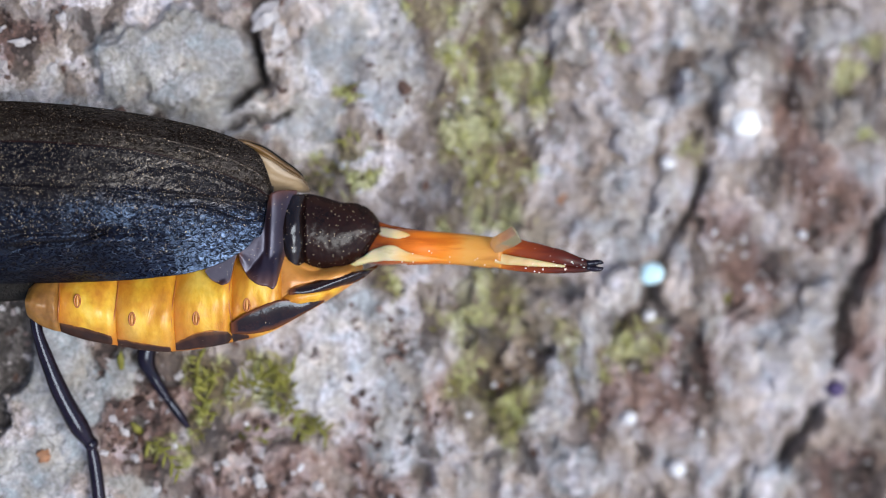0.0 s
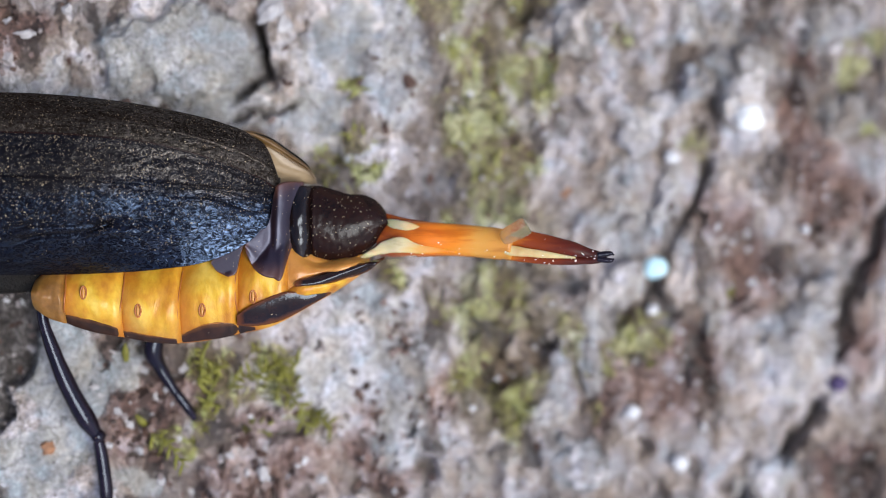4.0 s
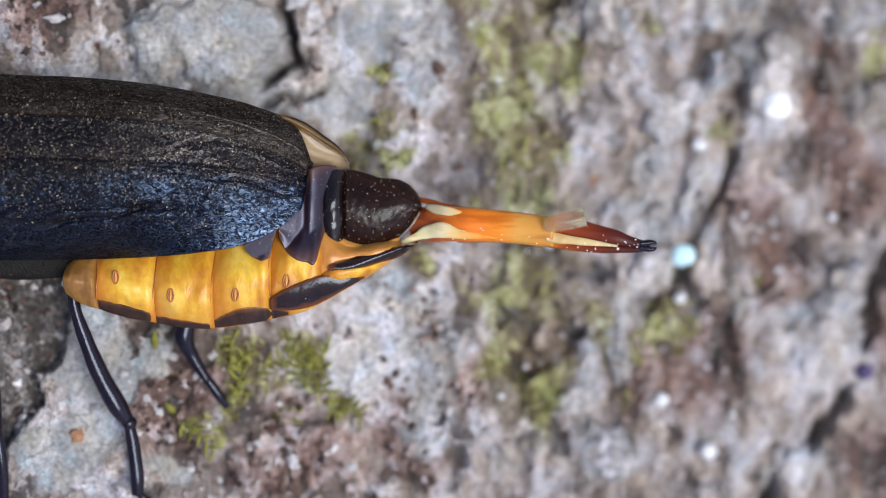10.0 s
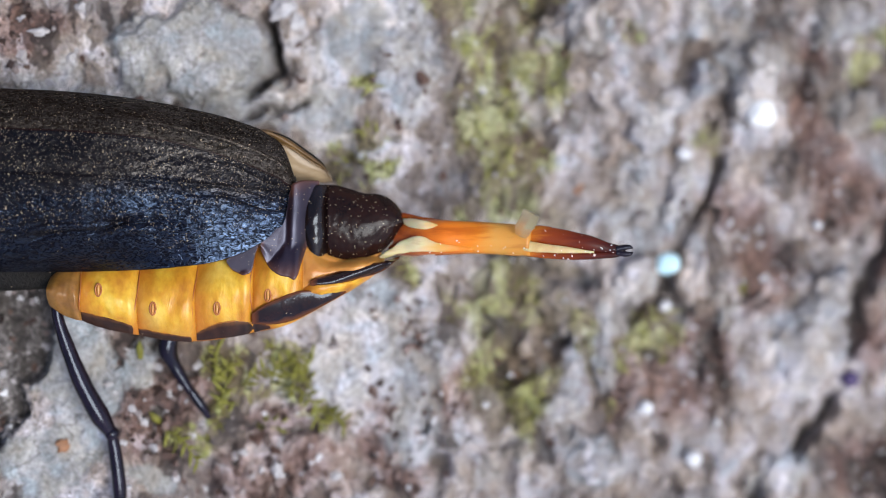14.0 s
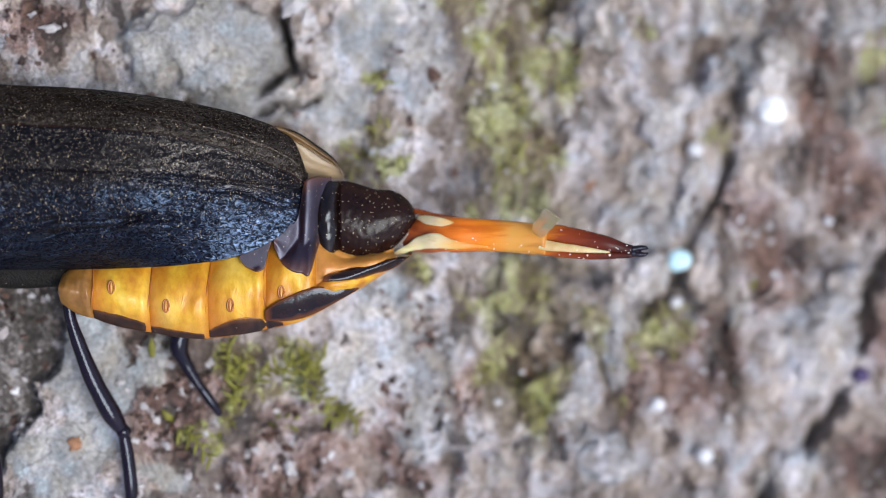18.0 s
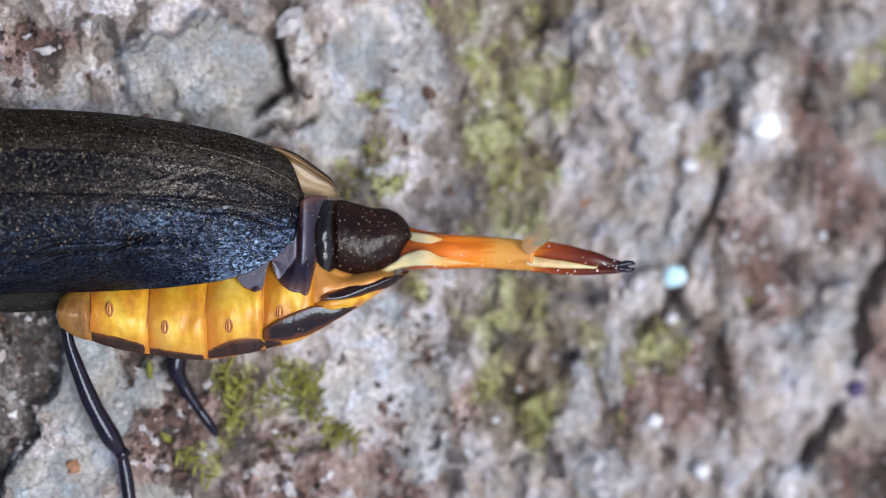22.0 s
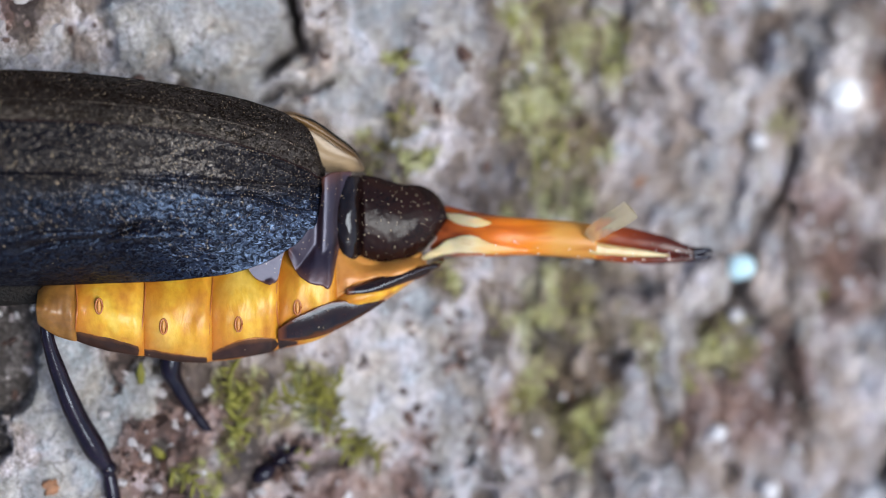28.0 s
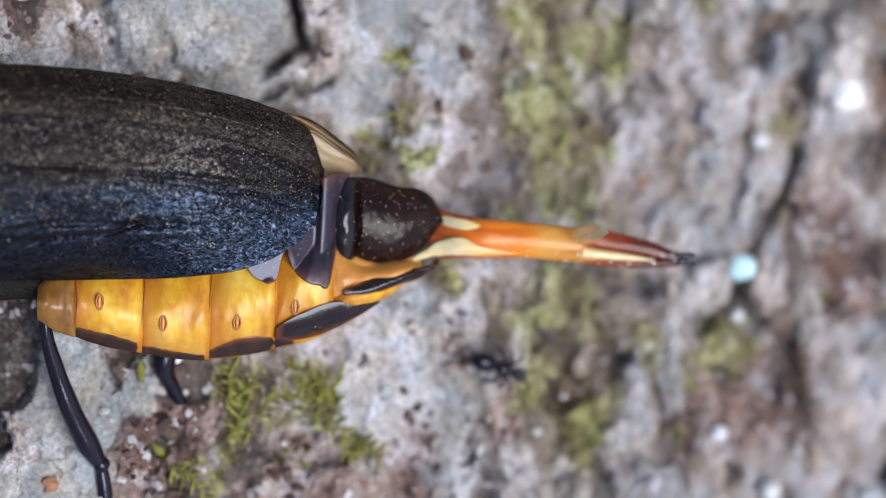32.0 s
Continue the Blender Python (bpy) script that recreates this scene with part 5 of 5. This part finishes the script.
def motions():
    walk(INSECT, [
        (0.0, pose(-0.013806, -0.003135, -0.002200, 0, 0.000, -0.000)),
        (0.5, pose(-0.013687, -0.003137, -0.002200, 0, -1.964, -0.002)),
        (1.0, pose(-0.013858, -0.003136, -0.002200, 0, 0.839, -0.065)),
        (1.5, pose(-0.013835, -0.003132, -0.002200, 0, 0.500, -0.026)),
        (2.0, pose(-0.013768, -0.003133, -0.002200, 0, -0.676, -0.060)),
        (2.5, pose(-0.013823, -0.003134, -0.002200, 0, 0.334, 0.001)),
        (3.0, pose(-0.013771, -0.003155, -0.002200, 0, -0.516, 0.273)),
        (3.5, pose(-0.013702, -0.003143, -0.002200, 0, -1.708, 0.159)),
        (5.5, pose(-0.013741, -0.003150, -0.002200, 0, -1.119, 0.261)),
        (6.0, pose(-0.013885, -0.003137, -0.002200, 0, 1.348, -0.040)),
        (6.5, pose(-0.013809, -0.003156, -0.002200, 0, 0.356, 0.324)),
        (7.0, pose(-0.013710, -0.003153, -0.002200, 0, -1.403, 0.263)),
        (7.5, pose(-0.013850, -0.003131, -0.002200, 0, 0.839, -0.058)),
        (8.0, pose(-0.013767, -0.003154, -0.002200, 0, -0.326, 0.422)),
        (8.5, pose(-0.013688, -0.003177, -0.002200, 0, -1.544, 0.625)),
        (9.0, pose(-0.013740, -0.003169, -0.002200, 0, -0.639, 0.590)),
        (9.5, pose(-0.013697, -0.003180, -0.002200, 0, -1.420, 0.632)),
        (10.0, pose(-0.013670, -0.003147, -0.002200, 0, -2.041, 0.257)),
        (10.5, pose(-0.013716, -0.003108, -0.002200, 0, -1.517, -0.647)),
        (11.0, pose(-0.013676, -0.003125, -0.002200, 0, -2.151, -0.383)),
        (11.5, pose(-0.013678, -0.003075, -0.002200, 0, -2.256, -0.931)),
        (12.0, pose(-0.013656, -0.003094, -0.002200, 0, -2.717, -0.636)),
        (12.5, pose(-0.013680, -0.003102, -0.002200, 0, -2.380, -0.458)),
        (13.0, pose(-0.013733, -0.003089, -0.002200, 0, -1.567, -0.579)),
        (13.5, pose(-0.013707, -0.003102, -0.002200, 0, -1.893, -0.485)),
        (14.0, pose(-0.013691, -0.003105, -0.002200, 0, -2.096, -0.399)),
        (14.5, pose(-0.013733, -0.003124, -0.002200, 0, -1.272, -0.170)),
        (15.0, pose(-0.013740, -0.003101, -0.002200, 0, -1.346, -0.489)),
        (15.5, pose(-0.013711, -0.003108, -0.002200, 0, -1.791, -0.372)),
        (17.5, pose(-0.013713, -0.003112, -0.002200, 0, -1.762, -0.299)),
        (18.0, pose(-0.013754, -0.003118, -0.002200, 0, -1.114, -0.299)),
        (18.5, pose(-0.013732, -0.003111, -0.002200, 0, -1.498, -0.351)),
        (19.0, pose(-0.013726, -0.003118, -0.002200, 0, -1.497, -0.240)),
        (19.5, pose(-0.013834, -0.003099, -0.002200, 0, 0.386, -0.573)),
        (20.0, pose(-0.013785, -0.003126, -0.002200, 0, -0.334, -0.119)),
        (20.5, pose(-0.013841, -0.003108, -0.002200, 0, 0.629, -0.500)),
        (21.0, pose(-0.013774, -0.003112, -0.002200, 0, -0.504, -0.234)),
        (21.5, pose(-0.013819, -0.003134, -0.002200, 0, 0.288, -0.111)),
        (22.0, pose(-0.013810, -0.003136, -0.002200, 0, 0.253, 0.004)),
        (22.5, pose(-0.013981, -0.002993, -0.002200, 4.0, 4.504, -0.435)),
        (23.0, pose(-0.013983, -0.003008, -0.002200, 4.0, 4.646, -0.277)),
        (23.5, pose(-0.013972, -0.003018, -0.002200, 4.0, 4.589, -0.124)),
        (24.0, pose(-0.013973, -0.003025, -0.002200, 4.0, 4.696, 0.047)),
        (24.5, pose(-0.013940, -0.003031, -0.002200, 4.0, 3.999, 0.142)),
        (25.0, pose(-0.013951, -0.003018, -0.002200, 4.0, 4.288, 0.045)),
        (25.5, pose(-0.013878, -0.003030, -0.002200, 4.0, 2.480, 0.126)),
        (27.5, pose(-0.013978, -0.003033, -0.002200, 4.0, 5.010, 0.006)),
        (28.0, pose(-0.013873, -0.003018, -0.002200, 4.0, 2.583, -0.058)),
        (28.5, pose(-0.013899, -0.003033, -0.002200, 4.0, 3.171, 0.024)),
        (29.0, pose(-0.013857, -0.003047, -0.002200, 4.0, 2.314, 0.297)),
        (29.5, pose(-0.013836, -0.003034, -0.002200, 4.0, 1.908, 0.188)),
        (30.0, pose(-0.013845, -0.003040, -0.002200, 4.0, 1.991, 0.149)),
        (30.5, pose(-0.013917, -0.003043, -0.002200, 4.0, 4.011, 0.104)),
        (31.0, pose(-0.013890, -0.003021, -0.002200, 4.0, 3.052, -0.121)),
        (31.5, pose(-0.013980, -0.003024, -0.002200, 4.0, 4.907, -0.183)),
        (32.0, pose(-0.014046, -0.002962, -0.002200, 4.0, 6.139, -0.901)),
    ])
    walk(TUBE, [
        (0.0, pose(0.011736, 0.003256, 0.000748, 0, 0, 0.000)),
        (0.5, pose(0.011773, 0.003253, 0.000748, 0, 0, -0.521)),
        (1.0, pose(0.011720, 0.003257, 0.000748, 0, 0, 0.148)),
        (1.5, pose(0.011694, 0.003259, 0.000748, 0, 0, 0.120)),
        (2.0, pose(0.011758, 0.003254, 0.000748, 0, 0, -0.330)),
        (2.5, pose(0.011668, 0.003261, 0.000748, 0, 0, 0.126)),
        (3.0, pose(0.011764, 0.003254, 0.000748, 0, 0, 0.073)),
        (3.5, pose(0.011821, 0.003249, 0.000748, 0, 0, 0.091)),
        (5.5, pose(0.011733, 0.003256, 0.000748, 0, 0, 0.309)),
        (6.0, pose(0.011705, 0.003258, 0.000748, 0, 0, 0.164)),
        (6.5, pose(0.011714, 0.003258, 0.000748, 0, 0, -0.141)),
        (7.0, pose(0.011794, 0.003251, 0.000748, 0, 0, -0.196)),
        (7.5, pose(0.011731, 0.003256, 0.000748, 0, 0, 0.052)),
        (8.0, pose(0.011717, 0.003257, 0.000748, 0, 0, 0.439)),
        (8.5, pose(0.011795, 0.003251, 0.000748, 0, 0, 0.183)),
        (9.0, pose(0.011725, 0.003257, 0.000748, 0, 0, 0.121)),
        (9.5, pose(0.011869, 0.003245, 0.000748, 0, 0, 0.229)),
        (10.0, pose(0.012052, 0.003224, 0.000748, 0, 0, -1.042)),
        (10.5, pose(0.012169, 0.003211, 0.000748, 0, 0, -1.216)),
        (11.0, pose(0.011827, 0.003248, 0.000748, 0, 0, -0.251)),
        (11.5, pose(0.011983, 0.003239, 0.000748, 0, 0, 0.711)),
        (12.0, pose(0.011952, 0.003243, 0.000748, 0, 0, 1.440)),
        (12.5, pose(0.011874, 0.003249, 0.000748, 0, 0, 2.074)),
        (13.0, pose(0.011750, 0.003255, 0.000748, 0, 0, 2.222)),
        (13.5, pose(0.011811, 0.003253, 0.000748, 0, 0, 2.636)),
        (14.0, pose(0.011899, 0.003248, 0.000748, 0, 0, 2.076)),
        (14.5, pose(0.011824, 0.003253, 0.000748, 0, 0, 2.794)),
        (15.0, pose(0.011960, 0.003244, 0.000748, 0, 0, 1.748)),
        (15.5, pose(0.011897, 0.003246, 0.000748, 0, 0, 1.295)),
        (17.5, pose(0.012037, 0.003237, 0.000748, 0, 0, 1.237)),
        (18.0, pose(0.011993, 0.003238, 0.000748, 0, 0, 0.805)),
        (18.5, pose(0.012026, 0.003241, 0.000748, 0, 0, 1.808)),
        (19.0, pose(0.011855, 0.003250, 0.000748, 0, 0, 1.695)),
        (19.5, pose(0.011709, 0.003258, 0.000748, 0, 0, 0.702)),
        (20.0, pose(0.011724, 0.003257, 0.000748, 0, 0, 0.439)),
        (20.5, pose(0.011768, 0.003254, 0.000748, 0, 0, 0.426)),
        (21.0, pose(0.011733, 0.003256, 0.000748, 0, 0, 0.526)),
        (21.5, pose(0.011775, 0.003253, 0.000748, 0, 0, -0.031)),
        (22.0, pose(0.011744, 0.003255, 0.000748, 0, 0, 0.447)),
        (22.5, pose(0.011860, 0.003247, 0.000748, 0, 0, 0.440)),
        (23.0, pose(0.011851, 0.003248, 0.000748, 0, 0, 0.882)),
        (23.5, pose(0.011899, 0.003244, 0.000748, 0, 0, 0.497)),
        (24.0, pose(0.011866, 0.003246, 0.000748, 0, 0, 0.590)),
        (24.5, pose(0.011838, 0.003249, 0.000748, 0, 0, 0.584)),
        (25.0, pose(0.011838, 0.003249, 0.000748, 0, 0, 0.852)),
        (25.5, pose(0.011906, 0.003244, 0.000748, 0, 0, 0.562)),
        (27.5, pose(0.011918, 0.003243, 0.000748, 0, 0, 0.672)),
        (28.0, pose(0.011939, 0.003241, 0.000748, 0, 0, 0.688)),
        (28.5, pose(0.011931, 0.003241, 0.000748, 0, 0, 0.335)),
        (29.0, pose(0.011917, 0.003242, 0.000748, 0, 0, 0.242)),
        (29.5, pose(0.011939, 0.003237, 0.000748, 0, 0, -0.640)),
        (30.0, pose(0.011913, 0.003237, 0.000748, 0, 0, -1.321)),
        (30.5, pose(0.011858, 0.003246, 0.000748, 0, 0, -0.113)),
        (31.0, pose(0.011914, 0.003245, 0.000748, 0, 0, 1.315)),
        (31.5, pose(0.011790, 0.003253, 0.000748, 0, 0, 1.712)),
        (32.0, pose(0.011786, 0.003253, 0.000748, 0, 0, 1.056)),
    ])
    # the flap turns on its hinge: seconds, swing and lift in degrees
    hinge = FLAP.location.copy()
    swing = [
        (0, 31, -64), (0.5, 28, -62), (1, 29, -62), (1.5, 32, -64), (2, 29, -62), (2.5, 29, -63),
        (3, 29, -63), (3.5, 30, -63), (5.5, 30, -63), (6, 30, -63), (6.5, 30, -63), (7, 30, -62),
        (7.5, 30, -62), (8, 30, -62), (8.5, 28, -60), (9, 28, -58), (9.5, 26, -55), (10, 14, -48),
        (10.5, -2, -34), (11, -4, -43), (11.5, -10, -8), (12, -5, -49), (12.5, 3, -63), (13, 17, -69),
        (13.5, 70, -72), (14, 60, -68), (14.5, 69, -68), (15, 55, -68), (15.5, 70, -70), (17.5, 53, -69),
        (18, 54, -68), (18.5, 0, -68), (19, 15, -64), (19.5, 45, -70), (20, 49, -68), (20.5, 55, -70),
        (21, 47, -64), (21.5, 50, -62), (22, 47, -58), (22.5, 43, -55), (23, 40, -48), (23.5, 38, -51),
        (24, 41, -48), (24.5, 37, -50), (25, 38, -47), (25.5, 42, -48), (27.5, 35, -43), (28, 39, -46),
        (28.5, 35, -43), (29, 36, -42), (29.5, 27, -36), (29.8, 4, -34), (30, 0, -20), (30.3, -2, -32),
        (30.5, 18, -42), (30.8, 23, -38), (31, 3, -14), (31.3, 3, -28), (31.5, 20, -53), (31.8, 63, -70),
        (32, 53, -75),
    ]
    walk(FLAP, [(t, Matrix.Translation(hinge) @ pose(0, 0, 0, 0, lift, turn)) for t, turn, lift in swing])
    # the prongs bend up and spread
    bend = [
        (0, 0, 0), (14.5, 0, 0), (15, 18, 0), (15.5, 32, 0), (17.5, 0, 0), (18, 0, 0),
        (18.5, 42, 0), (19, 60, 0), (19.5, 0, 0), (29, 0, 0), (29.5, 0, 6), (29.8, 0, 26),
        (30, 0, 26), (30.3, 0, 24), (30.5, 0, 8), (30.8, 0, 8), (31, 0, 22), (31.3, 0, 24),
        (31.5, 0, 8), (31.8, 0, 0), (32, 0, 0),
    ]
    for prong, side in zip(PRONGS, (1, -1)):
        root = prong.location.copy()
        walk(prong, [(t, Matrix.Translation(root) @ pose(0, 0, 0, 0, 0, up + side * apart)) for t, up, apart in bend])
    # the ant: seconds, place in mm, heading in degrees
    way = [
        (0.00, -2.26, -10.64, 125), (26.50, -2.26, -10.64, 125), (27.50, -3.76, -7.64, 125), (27.70, -5.14, -6.96, 140),
        (27.90, -6.20, -5.98, 120), (27.97, -6.19, -5.93, 63), (28.03, -6.17, -5.88, 7), (28.10, -6.16, -5.83, -50),
        (28.40, -6.15, -5.80, -60), (28.70, -6.31, -6.10, -100), (29.00, -6.65, -6.12, -160), (29.30, -7.98, -6.47, -160),
        (29.60, -9.29, -6.40, -190), (29.90, -9.70, -6.17, -240), (30.20, -9.71, -6.00, -280), (30.50, -9.64, -4.98, -280),
        (30.80, -9.95, -4.30, -255), (31.00, -10.60, -3.75, -220), (31.10, -10.20, -4.30, -270), (31.20, -9.70, -5.00, -320),
        (31.30, -9.00, -4.50, -340), (31.40, -8.20, -4.00, -350), (31.50, -6.50, -3.90, -360), (31.60, -4.50, -3.85, -350),
        (31.70, -2.60, -3.40, -345), (31.80, -1.00, -3.20, -350), (32.00, -0.20, -3.50, -380),
    ]
    walk(ANT, [(t, pose(x * MM, y * MM, (rock_z(x, y) + 0.1) * MM, 0, 15, turn)) for t, x, y, turn in way])


motions()
